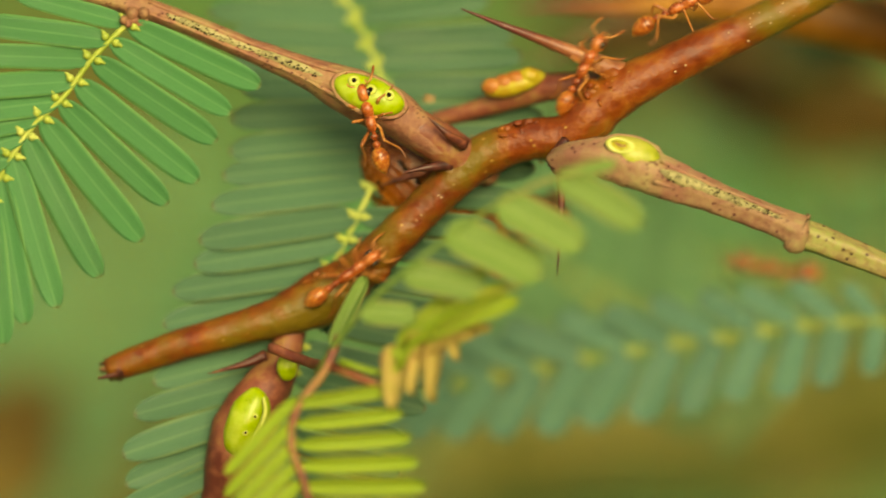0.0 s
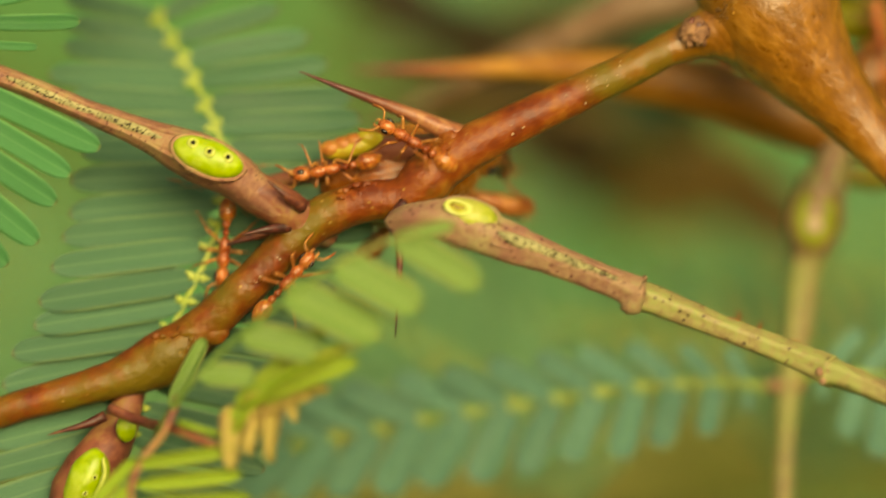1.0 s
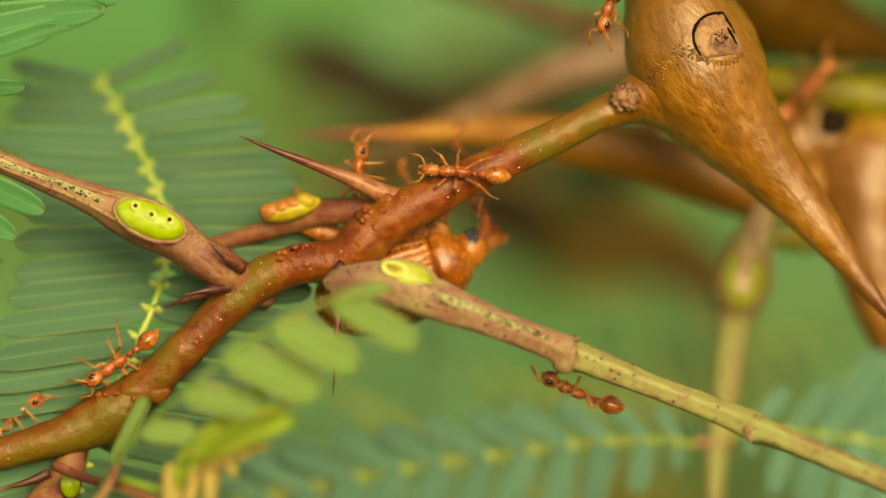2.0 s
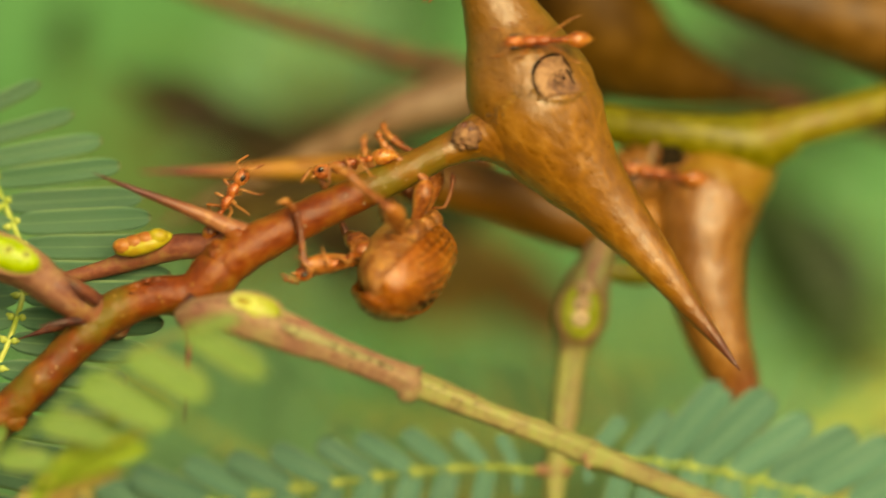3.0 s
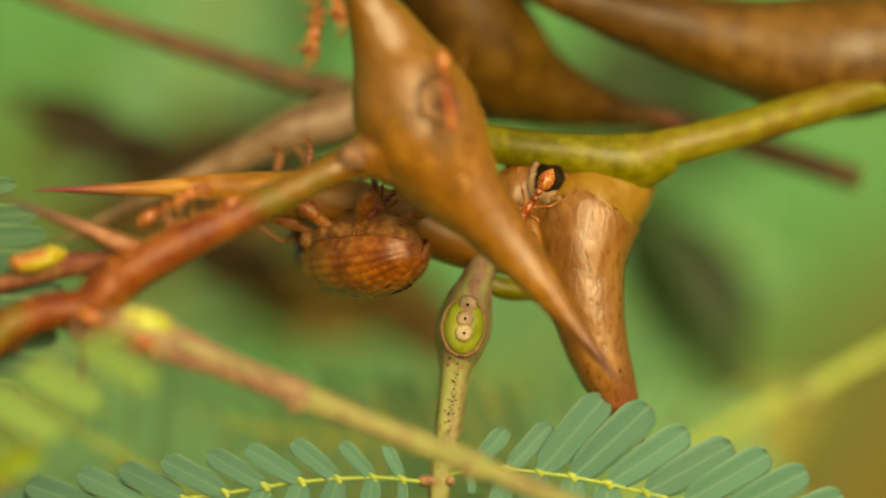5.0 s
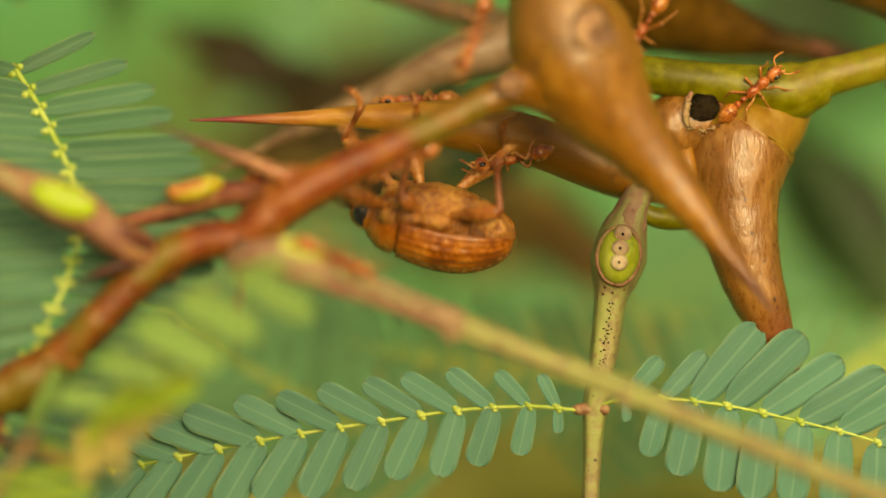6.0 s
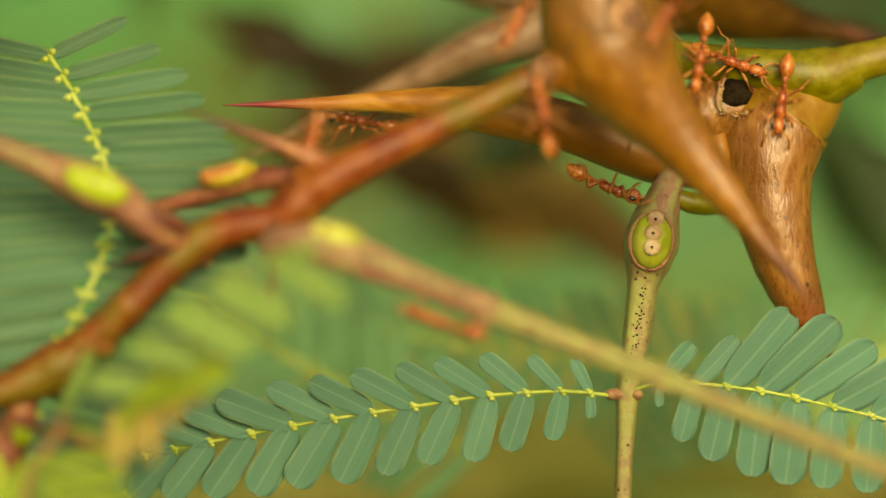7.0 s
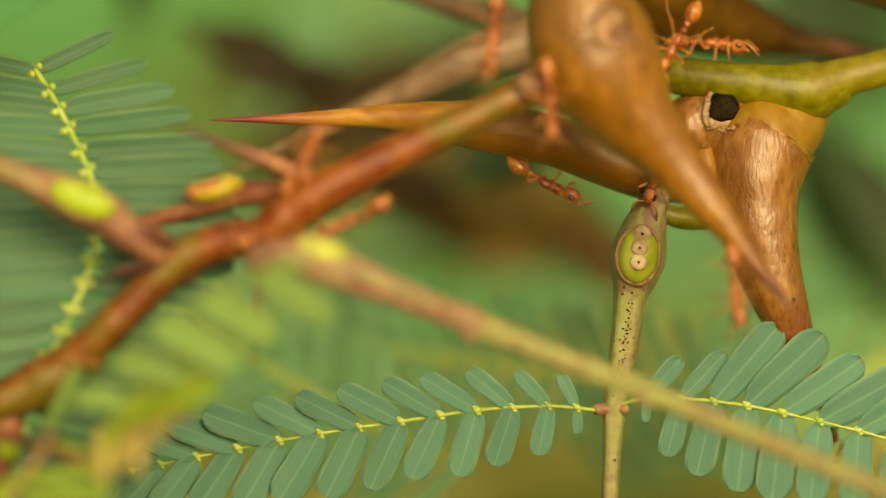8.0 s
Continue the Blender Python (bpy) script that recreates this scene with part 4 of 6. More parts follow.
# ---- swollen thorns ----
def thorn_front():
    t = thing("swollen_thorn", (2.75, 2.00, 5.34), "glossy orange-brown swollen thorn with a leaf scar and dark tip", "thorn", "swollen thorns")
    K = 1 / 44.9
    axis = [(*(-0.98, 0.50, 17.25), 0.3), (*(0.18, 1.20, 12.81), 0.75), (*(0.63, 1.60, 9.92), 43 * K), (*(1.12, 1.80, 8.80), 60 * K), (*(1.63, 2.00, 7.69), 78 * K), (*(2.08, 2.00, 6.57), 100 * K), (*(2.55, 2.00, 5.34), 114 * K), (*(3.13, 2.00, 4.15), 112 * K), (*(3.76, 2.00, 3.05), 98 * K), (*(4.50, 2.00, 2.09), 79 * K),
            (*(5.37, 2.00, 1.08), 62 * K), (*(6.34, 2.00, -0.08), 50 * K), (*(7.23, 1.90, -1.13), 40 * K), (*(8.12, 1.80, -2.25), 29 * K), (*(8.99, 1.80, -3.42), 20 * K), (*(9.93, 1.80, -4.58), 11 * K), (*(10.87, 1.80, -5.81), 0.03)]
    bm = bmesh.new()
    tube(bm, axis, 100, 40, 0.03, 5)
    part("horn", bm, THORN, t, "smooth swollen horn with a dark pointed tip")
    fine = spline(axis, 200)

    def skin(x, z, out=0.0):
        """The point of the horn's skin that faces the viewer at x, z."""
        k = int(np.argmin((fine[:, 0] - x) ** 2 + (fine[:, 2] - z) ** 2))
        d2 = (fine[k, 0] - x) ** 2 + (fine[k, 2] - z) ** 2
        return Vector((x, fine[k, 1] - math.sqrt(max(0.02, fine[k, 3] ** 2 - d2)) - out, z))

    # leaf scar: a D with a straight upper right side and a straight foot
    c = Vector((3.65, 0.00, 5.71))

    def edge(a):
        r = 43 * K * (1 + 0.03 * math.sin(3 * a))
        for th, dist in ((radians(29.5), 26 * K), (radians(-80.6), 31 * K)):
            if math.cos(a - th) > 0.2:
                r = min(r, dist / math.cos(a - th))
        return r

    bm = bmesh.new()
    rings = []
    for f, up in ((1.0, 0.02), (0.9, 0.07), (0.72, 0.075), (0.55, 0.055), (0.4, 0.05), (0.2, 0.06)):
        ring = []
        for k in range(40):
            a = 2 * math.pi * k / 40
            r = edge(a) * f
            p = skin(c.x + r * math.cos(a), c.z + r * math.sin(a), up)
            p.y += 0.04 * noise.noise(p * 3.7)
            ring.append(bm.verts.new(p))
        rings.append(ring)
    for p, q in zip(rings, rings[1:]):
        for k in range(40):
            bm.faces.new((p[k], p[(k + 1) % 40], q[(k + 1) % 40], q[k]))
    bm.faces.new(rings[-1])
    scar = part("leaf_scar", bm, SCAR_FACE, t, "pinkish-grey D-shaped leaf scar")
    for a0, a1, r, f in ((0.3, 3.9, 0.065, 1.03), (-0.35, 0.95, 0.07, 0.80)):
        bm = bmesh.new()
        ring = []
        for a in np.linspace(a0, a1, 26):
            e = edge(a) * f
            ring.append((*skin(c.x + e * math.cos(a), c.z + e * math.sin(a), 0.03 if f > 1 else 0.07), r * (0.35 + 0.65 * math.sin(math.pi * (a - a0) / (a1 - a0)) ** 0.5)))
        tube(bm, ring, 60, 8, 0.7)
        part("scar_crack", bm, PORE, scar, "dark cracked edge")
    for a0, r0, r1 in ((0.4, 0.30, 0.34), (2.6, 0.18, 0.22)):
        bm = bmesh.new()
        ring = [(*skin(c.x + (r0 + (r1 - r0) * k / 14) * math.cos(a0 + k * 0.25), c.z - 0.05 + (r0 + (r1 - r0) * k / 14) * math.sin(a0 + k * 0.25), 0.055), 0.035) for k in range(15)]
        tube(bm, ring, 32, 6, 0.5)
        part("scar_ring", bm, SCAR, scar)
    core = Vector((c.x + 0.05, 0, c.z + 0.02))
    for k in range(11):
        bm = bmesh.new()
        ring = [(*skin(core.x + 0.16 * math.cos(k * 1.9) + 0.13 * f * math.cos(k * 2.7), core.z + 0.2 * math.sin(k * 1.9) + 0.13 * f * math.sin(k * 2.7), 0.05), 0.028) for f in (-1, 0, 1)]
        tube(bm, ring, 6, 6, 0.6, k)
        part("scar_mark", bm, (PORE, SCAR)[k % 2], scar, "dark crumb in the scar")
    # crusty line along the foot of the scar and on towards the stem
    rnd = random.Random(6)
    bm = bmesh.new()
    line = [(4.63, 0.00, 5.11), (4.14, 0.00, 4.84), (3.52, 0.00, 4.80), (2.90, 0.00, 4.97), (2.52, 0.00, 5.15), (2.00, 0.00, 5.11), (1.51, 0.00, 4.71), (1.11, 0.00, 4.26), (0.89, 0.00, 3.75)]
    sp = spline(line, 60)
    for k in range(330):
        f = rnd.random()
        q = sp[int(f * 59)]
        wide = 0.06 if f < 0.4 else 0.16
        p = skin(q[0] + rnd.gauss(0, wide), q[2] + rnd.gauss(0, wide))
        ball(bm, p, rnd.uniform(0.018, 0.055), (1.4, 0.6, 0.9), None, 6, 4)
    tagged(part("foot_crust", bm, CRUST, t), "crumbly ochre crust below the scar", kind="stuff")
    # flared foot between thorn and stem
    bm = bmesh.new()
    tube(bm, [(-1.6, 1.25, 2.45, 0.50), (-0.75, 1.35, 2.86, 0.64), (-0.1, 1.45, 3.16, 0.74), (0.5, 1.55, 3.40, 0.98), (1.2, 1.7, 3.60, 1.42), (2.2, 1.95, 3.75, 1.95)], 40, 28, 0.04, 4)
    part("flare", bm, THORN, t, "flared lower edge of the thorn")
    bm = bmesh.new()
    c = Vector((0.06, 0.62, 3.44))
    ball(bm, c, 0.54, (1.05, 0.75, 0.95), None, 28, 20)
    for v in bm.verts:
        v.co += (v.co - c) * (0.30 * noise.noise(v.co * 4.2) + 0.22 * noise.noise(v.co * 9.0))
    bud = part("bud", bm, SCAR, t, "rough dark knob where stem and thorn meet")
    for k in range(9):
        a = k * 2.4
        bm = bmesh.new()
        q = c + Vector((0.17 * math.sqrt(k) * math.cos(a), -0.36 + 0.035 * k, 0.16 * math.sqrt(k) * math.sin(a)))
        ball(bm, q, rnd.uniform(0.09, 0.17), (1.3, 0.6, rnd.uniform(0.5, 0.9)), Matrix.Rotation(a, 3, "Y"), 9, 6)
        for v in bm.verts:
            v.co += Vector((0, 0.08, 0.06)) * noise.noise(v.co * 7)
        part("bud_scale", bm, (DARK_SPIKE, SCAR, DARK_SPIKE)[k % 3], bud, "flaky bud scale")


thorn_front()


def thorn_behind():
    t = thing("swollen_thorn", (7.49, 10.00, 1.88), "brown swollen thorn pair with an ant entrance hole", "thorn", "swollen thorns")
    K = 1 / 42.6
    bm = bmesh.new()
    tube(bm, [(*(-13.19, 9.00, 2.07), 0.02), (*(-11.31, 9.00, 2.11), 6 * K), (*(-8.73, 9.00, 2.14), 13 * K), (*(-5.44, 9.00, 2.21), 24 * K), (*(-1.92, 9.00, 1.83), 44 * K), (*(1.13, 9.20, 1.20), 45 * K), (*(3.49, 9.80, 0.33), 46 * K), (*(5.61, 10.40, -0.14), 52 * K), (*(7.73, 10.60, 0.24), 60 * K)][::-1], 70, 24, 0.02)
    part("horn", bm, THORN_GOLD, t, "long straight golden-brown horn with a crimson tip")
    bm = bmesh.new()
    tube(bm, [(*(10.42, 10.75, 1.75), 76 * K), (*(9.99, 10.50, 1.23), 88 * K), (*(9.75, 10.30, 0.71), 91 * K), (*(9.60, 10.00, -0.35), 82 * K), (*(9.60, 9.80, -1.41), 73 * K), (*(9.78, 9.60, -2.82), 65 * K), (*(10.11, 9.50, -4.23), 57 * K), (*(10.63, 9.50, -5.64), 47 * K), (*(11.15, 9.60, -6.81), 35 * K), (*(11.76, 9.80, -7.88), 16 * K), (*(12.19, 10.00, -8.59), 3 * K)], 60, 32, 0.02)
    part("horn", bm, THORN_BACK, t, "downward horn with a reddish tip")
    # yellowish collar that flares into the node above, with a seam round its foot
    bm = bmesh.new()
    tube(bm, [(*(12.10, 11.00, 3.89), 38 * K), (*(11.70, 11.00, 3.07), 52 * K), (*(11.08, 10.90, 2.31), 70 * K), (*(10.33, 10.70, 1.65), 87 * K), (*(9.90, 10.50, 1.13), 91.5 * K), (*(9.82, 10.40, 0.87), 91.5 * K), (*(9.78, 10.36, 0.68), 88 * K), (*(9.75, 10.30, 0.47), 80 * K)], 30, 32, 0.03, 2)
    part("collar", bm, COLLAR, t, "yellowish collar of the horn")
    bm = bmesh.new()
    tube(bm, [(5.0, 10.6, 0.3, 1.1), (6.2, 10.5, 1.2, 1.35), (7.3, 10.4, 1.9, 1.45), (8.5, 10.5, 2.0, 1.4), (9.6, 10.7, 1.5, 1.5)], 30, 24, 0.05, 8)
    part("joint", bm, THORN_BACK, t, "tan base that joins the two horns")
    # black lump in place of a recess: the hole's unlit inside is put into its colour
    bm = bmesh.new()
    ball(bm, (8.14, 9.12, 2.55), 0.70, (1.0, 0.42, 0.80), Matrix.Rotation(radians(-25), 3, "Y"), 26, 16)
    for q in bm.verts:
        q.co += Vector((0.16 * noise.noise(q.co * 2.3), 0, 0.2 * noise.noise(q.co * 1.9)))
    hole = part("entrance_hole", bm, PORE, t, "dark ragged entrance hole")
    bm = bmesh.new()
    tube(bm, [(7.66, 8.98, 3.25, 0.08), (7.52, 8.90, 2.9, 0.12), (7.44, 8.86, 2.5, 0.14), (7.42, 8.86, 2.1, 0.11), (7.50, 8.84, 1.78, 0.06)], 40, 10, 0.8, 6, flat=0.6)
    rnd = random.Random(8)
    for k in range(26):
        f = rnd.random()
        ball(bm, (7.5 + 1.2 * f, 8.82 - 0.1 * f + rnd.uniform(-0.05, 0.05), 1.85 - 0.25 * math.sin(math.pi * f) + rnd.gauss(0, 0.07)), rnd.uniform(0.03, 0.08), (1.2, 0.7, 0.9), None, 7, 5)
    part("hole_rim", bm, STALK, hole, "pale chewed rim of the hole")


thorn_behind()


def olive_stem():
    t = thing("acacia_branch", (11.52, 11.50, 3.31), "smooth olive-green acacia twig with a swollen node", "branch")
    K = 1 / 42.4
    bm = bmesh.new()
    tube(bm, [(*(2.08, 11.20, 4.96), 28 * K), (*(4.43, 10.60, 4.24), 31 * K), (*(6.78, 10.00, 3.86), 34 * K), (*(9.36, 9.80, 3.53), 38 * K), (*(11.60, 10.00, 3.29), 46 * K), (*(13.14, 10.40, 3.82), 37 * K), (*(14.99, 10.80, 4.29), 33 * K), (*(20.56, 13.00, 5.92), 32 * K), (26.5, 15.5, 7.6, 31 * K), (34.0, 19.0, 9.6, 30 * K)], 50, 20, 0.04)
    part("stem", bm, STEM_GREEN, t)
    bm = bmesh.new()
    tube(bm, [(*(10.07, 10.00, 3.48), 39 * K), (*(11.25, 10.20, 3.25), 52 * K), (*(12.08, 10.40, 3.30), 52 * K), (*(13.14, 10.50, 3.72), 40 * K)], 18, 20, 0.06)
    part("node", bm, STEM_GREEN, t, "yellowish node where the thorn sits")


olive_stem()


def leaf_hanging():
    t = thing("acacia_leaf", (5.59, 9.00, -1.52), "bluish-green feathery leaf hanging from a spotted stalk", "leaf", "acacia leaves")
    K = 1 / 42.6
    bm = bmesh.new()
    tube(bm, [(*(6.91, 10.80, 0.43), 22 * K), (*(6.08, 10.00, -0.35), 21 * K), (*(5.48, 9.40, -0.98), 23 * K), (*(5.17, 9.00, -1.64), 28 * K), (*(4.89, 9.00, -2.53), 41 * K), (*(4.65, 9.00, -3.52), 49 * K), (*(4.47, 9.00, -4.41), 42 * K), (*(4.30, 9.00, -5.28), 29 * K), (*(4.09, 9.00, -7.04), 25 * K), (*(3.86, 9.00, -8.68), 22 * K),
              (*(3.64, 9.00, -9.98), 21 * K), (*(3.55, 9.00, -11.74), 16 * K), (*(3.43, 9.00, -14.55), 15 * K), (*(3.25, 9.00, -19.25), 14 * K)], 80, 25, 0.07, ridge=(5, 0.06))
    part("stalk", bm, STALK_GREEN, t, "green and tan stalk with dark spots")
    bm = bmesh.new()
    tube(bm, [(6.08, 10.00, -0.35, 0.50), (5.48, 9.40, -0.98, 0.56), (5.17, 9.00, -1.64, 0.68), (4.93, 9.00, -2.40, 0.93), (4.84, 9.00, -2.72, 0.90)], 26, 20, 0.09, 4)
    part("stalk_foot", bm, STALK_TAN, t, "wrinkled tan foot of the stalk")
    bm = bmesh.new()
    tube(bm, [(5.2, 9.5, -1.5, 0.30), (6.2, 9.8, -1.95, 0.44), (7.3, 10.3, -2.0, 0.50), (8.6, 10.8, -1.6, 0.5)], 20, 14, 0.06)
    part("stub", bm, STEM_GREEN, t, "dark olive foot of the stalk")
    a, b = Vector((4.76, 8.00, -2.53)), Vector((4.50, 8.00, -4.54))
    nectary(t, (a + b) / 2, b - a, 2.35, 1.7, (0, -1, 0.12), NECTAR_MID, 3, 0.115, "oval green nectary with three pores", STALK, PORE_RIM)
    stipple(t, [(4.30, 8.34, -5.5), (4.15, 8.40, -6.6), (4.00, 8.45, -7.6), (3.86, 8.49, -8.7)], 0.26, 70, 5)
    for x, ln in ((-1, 0.95), (1, 0.5)):
        bm = bmesh.new()
        c = Vector((3.72, 8.72, -9.93))
        tube(bm, [(*(c + Vector((x * f * ln, 0, dz))), r) for f, dz, r in ((0.2, -0.05, 0.16), (0.5, 0.0, 0.24), (0.75, 0.0, 0.25), (0.95, 0.0, 0.20), (1.1, 0.0, 0.09))], 16, 12, 0.12)
        part("joint", bm, STALK, t, "rounded tan joint of the leaf arm")
    me = leaflet_mesh("leaflet_blue", LEAF_BLUE, 0.35, 0.03, taper=0.3)
    lo = leaflet_mesh("leaflet_blue_broad", LEAF_BLUE, 0.42, 0.03, taper=0.25)
    rp = [(2.95, 8.60, -9.98), (0.89, 8.60, -9.80), (-2.08, 8.60, -9.98), (-5.25, 8.70, -10.44), (-8.60, 8.80, -10.95), (-12.00, 9.00, -11.58), (-15.60, 9.20, -12.33), (-17.20, 9.30, -12.70)]
    rachis_tube(t, rp, 0.085, 0.06, RACHIS, 0, label="pale green rachis with yellow nodes")
    at = (2.07, 0.89, -0.58, -2.08, -3.60, -5.25, -6.90, -8.60, -10.3, -12.0, -13.7, -15.2, -16.4)
    node_pairs(t, me, rp, at, (118, 134, 140, 148, 152, 153, 155, 156, 158, 158, 160, 162, 164), (1.55, 1.95, 2.45, 2.75, 2.75, 3.05, 3.0, 3.0, 3.3, 3.1, 2.9, 2.6, 2.2), 1)
    node_pairs(t, lo, rp, at, (270, 257, 252, 252, 247, 244, 245, 240, 239, 237, 232, 226, 220), (1.0, 2.05, 2.6, 2.75, 3.0, 3.1, 3.3, 3.2, 3.2, 3.1, 2.9, 2.6, 2.2), 2)
    leaf_nodes(t, rp, at)
    rp = [(3.95, 8.60, -9.72), (4.88, 8.60, -9.47), (6.41, 8.60, -9.48), (9.15, 8.60, -9.78), (12.15, 8.70, -10.43), (14.90, 8.80, -11.14), (18.03, 9.00, -12.30), (21.80, 9.20, -14.00)]
    rachis_tube(t, rp, 0.085, 0.06, RACHIS, 0)
    at = (4.95, 6.41, 7.77, 9.15, 10.63, 12.15, 13.79, 15.4, 17.0, 18.6, 20.1, 21.3)
    node_pairs(t, me, rp, at, (50, 48, 47, 44, 33, 31, 29, 25, 20, 15, 8, 0), (2.2, 2.7, 4.15, 4.3, 4.1, 4.0, 3.9, 3.8, 3.6, 3.4, 3.0, 2.4), 3)
    node_pairs(t, lo, rp, at, (272, 256, 257, 262, 264, 265, 266, 268, 270, 274, 280, 288), (1.0, 2.4, 3.2, 3.5, 3.6, 3.4, 3.3, 3.2, 3.1, 2.9, 2.6, 2.2), 4)
    leaf_nodes(t, rp, at)


leaf_hanging()


# ---- thorns, twigs and leaves farther back ----
def far_things():
    K = 1 / 42
    t = thing("swollen_thorn", (-1.71, 16.00, 4.30), "greyish-brown dry thorn, out of focus", "thorn", "swollen thorns")
    bm = bmesh.new()
    tube(bm, [(*(-12.69, 16.00, -0.24), 2 * K), (*(-8.87, 16.00, 1.67), 14 * K), (*(-5.53, 16.00, 3.10), 26 * K), (*(-2.43, 16.00, 4.65), 40 * K), (*(-0.04, 16.50, 5.26), 48 * K), (*(3.07, 17.00, 6.22), 52 * K)][::-1], 36, 18, 0.04)
    part("horn", bm, THORN_GREY, t)
    bm = bmesh.new()
    ball(bm, (2.83, 16.80, 6.17), 1.5, (0.9, 1, 1.1), None, 16, 10)
    part("base", bm, TWIG, t, "darker swollen base")
    t = thing("twig", (-2.69, 19.00, 6.49), "thin brown twig, out of focus", "twig", "far twigs")
    bm = bmesh.new()
    tube(bm, [(*(-15.52, 21.00, 11.33), 15 * K), (*(-10.57, 20.00, 9.43), 17 * K), (*(-5.66, 20.00, 7.80), 20 * K), (*(-0.98, 20.00, 6.51), 22 * K), (*(5.10, 20.00, 5.57), 24 * K), (*(12.14, 21.00, 5.35), 24 * K), (*(21.63, 23.00, 2.67), 22 * K)], 50, 12, 0.06)
    part("stem", bm, TWIG, t)
    bm = bmesh.new()
    ball(bm, (-0.98, 20.00, 6.51), 0.72, (1.3, 1, 0.9), None, 12, 8)
    part("node", bm, TWIG, t)
    t = thing("twig", (18.94, 30.00, -6.82), "thin yellow-green twig, out of focus", "twig", "far twigs")
    bm = bmesh.new()
    tube(bm, [(*(11.29, 30.00, -11.26), 9 * K), (*(15.49, 30.00, -8.55), 12 * K), (*(18.82, 30.00, -6.87), 15 * K), (*(19.68, 30.00, -6.70), 20 * K), (*(20.67, 30.00, -6.08), 14 * K), (*(23.43, 31.00, -4.62), 13 * K), (*(29.25, 33.00, -1.91), 12 * K)], 36, 10, 0.06)
    part("stem", bm, RACHIS, t)
    bm = bmesh.new()
    ball(bm, (19.68, 30.00, -6.70), 0.62, (1.2, 1, 1), None, 12, 8)
    part("node", bm, STALK_GREEN, t, "brownish node")
    t = thing("swollen_thorn", (7.38, 17.00, 7.97), "large umber swollen thorn, out of focus", "thorn", "swollen thorns")
    bm = bmesh.new()
    tube(bm, [(*(1.34, 16.00, 13.98), 40 * K), (*(4.12, 16.00, 10.27), 95 * K), (*(5.99, 17.00, 7.74), 105 * K), (*(8.10, 18.00, 6.36), 70 * K), (*(10.92, 19.00, 5.56), 34 * K), (*(13.49, 19.00, 5.09), 10 * K)], 36, 20, 0.04)
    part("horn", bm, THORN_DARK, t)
    bm = bmesh.new()
    tube(bm, [(*(12.79, 19.00, 5.26), 16 * K), (*(13.95, 19.00, 5.02), 8 * K), (*(15.00, 19.00, 4.84), 1 * K)], 10, 9)
    part("tip", bm, DARK_SPIKE, t, "dark pointed tip")
    t = thing("swollen_thorn", (16.59, 15.00, 8.40), "large brown swollen thorn on an olive twig, out of focus", "thorn", "swollen thorns")
    bm = bmesh.new()
    tube(bm, [(*(6.19, 15.00, 11.05), 16 * K), (*(9.66, 15.00, 10.01), 40 * K), (*(13.36, 15.00, 8.97), 64 * K), (*(16.59, 15.00, 8.17), 84 * K), (*(19.83, 15.00, 7.70), 110 * K), (*(23.53, 15.00, 7.93), 100 * K)][::-1], 36, 20, 0.04)
    part("horn", bm, THORN_TOPLIT, t)
    bm = bmesh.new()
    tube(bm, [(*(6.89, 15.00, 10.82), 19 * K), (*(5.50, 15.00, 11.29), 9 * K), (*(4.34, 15.00, 11.63), 1 * K)], 10, 9)
    part("tip", bm, DARK_SPIKE, t, "dark pointed tip")


far_things()


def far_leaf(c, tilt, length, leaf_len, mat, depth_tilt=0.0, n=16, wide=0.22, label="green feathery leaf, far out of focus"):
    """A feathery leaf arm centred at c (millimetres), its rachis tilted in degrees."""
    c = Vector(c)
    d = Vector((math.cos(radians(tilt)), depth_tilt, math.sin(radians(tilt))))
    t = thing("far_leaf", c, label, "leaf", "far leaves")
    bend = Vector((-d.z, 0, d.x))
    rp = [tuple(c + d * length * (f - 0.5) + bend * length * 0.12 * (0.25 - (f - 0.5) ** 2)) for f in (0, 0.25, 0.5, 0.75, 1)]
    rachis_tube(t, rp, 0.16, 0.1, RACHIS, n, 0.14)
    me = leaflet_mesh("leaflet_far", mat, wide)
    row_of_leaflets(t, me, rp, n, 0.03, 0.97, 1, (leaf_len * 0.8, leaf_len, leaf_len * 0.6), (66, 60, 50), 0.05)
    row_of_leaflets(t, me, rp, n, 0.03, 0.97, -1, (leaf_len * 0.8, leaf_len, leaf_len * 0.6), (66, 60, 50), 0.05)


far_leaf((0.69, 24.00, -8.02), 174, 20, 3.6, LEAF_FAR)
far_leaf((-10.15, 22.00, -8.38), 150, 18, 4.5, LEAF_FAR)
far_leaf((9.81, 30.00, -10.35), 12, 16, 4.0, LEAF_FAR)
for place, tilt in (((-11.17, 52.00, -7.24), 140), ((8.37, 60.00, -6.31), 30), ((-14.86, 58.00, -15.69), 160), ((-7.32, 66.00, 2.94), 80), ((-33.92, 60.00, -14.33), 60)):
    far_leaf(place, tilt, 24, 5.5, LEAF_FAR)



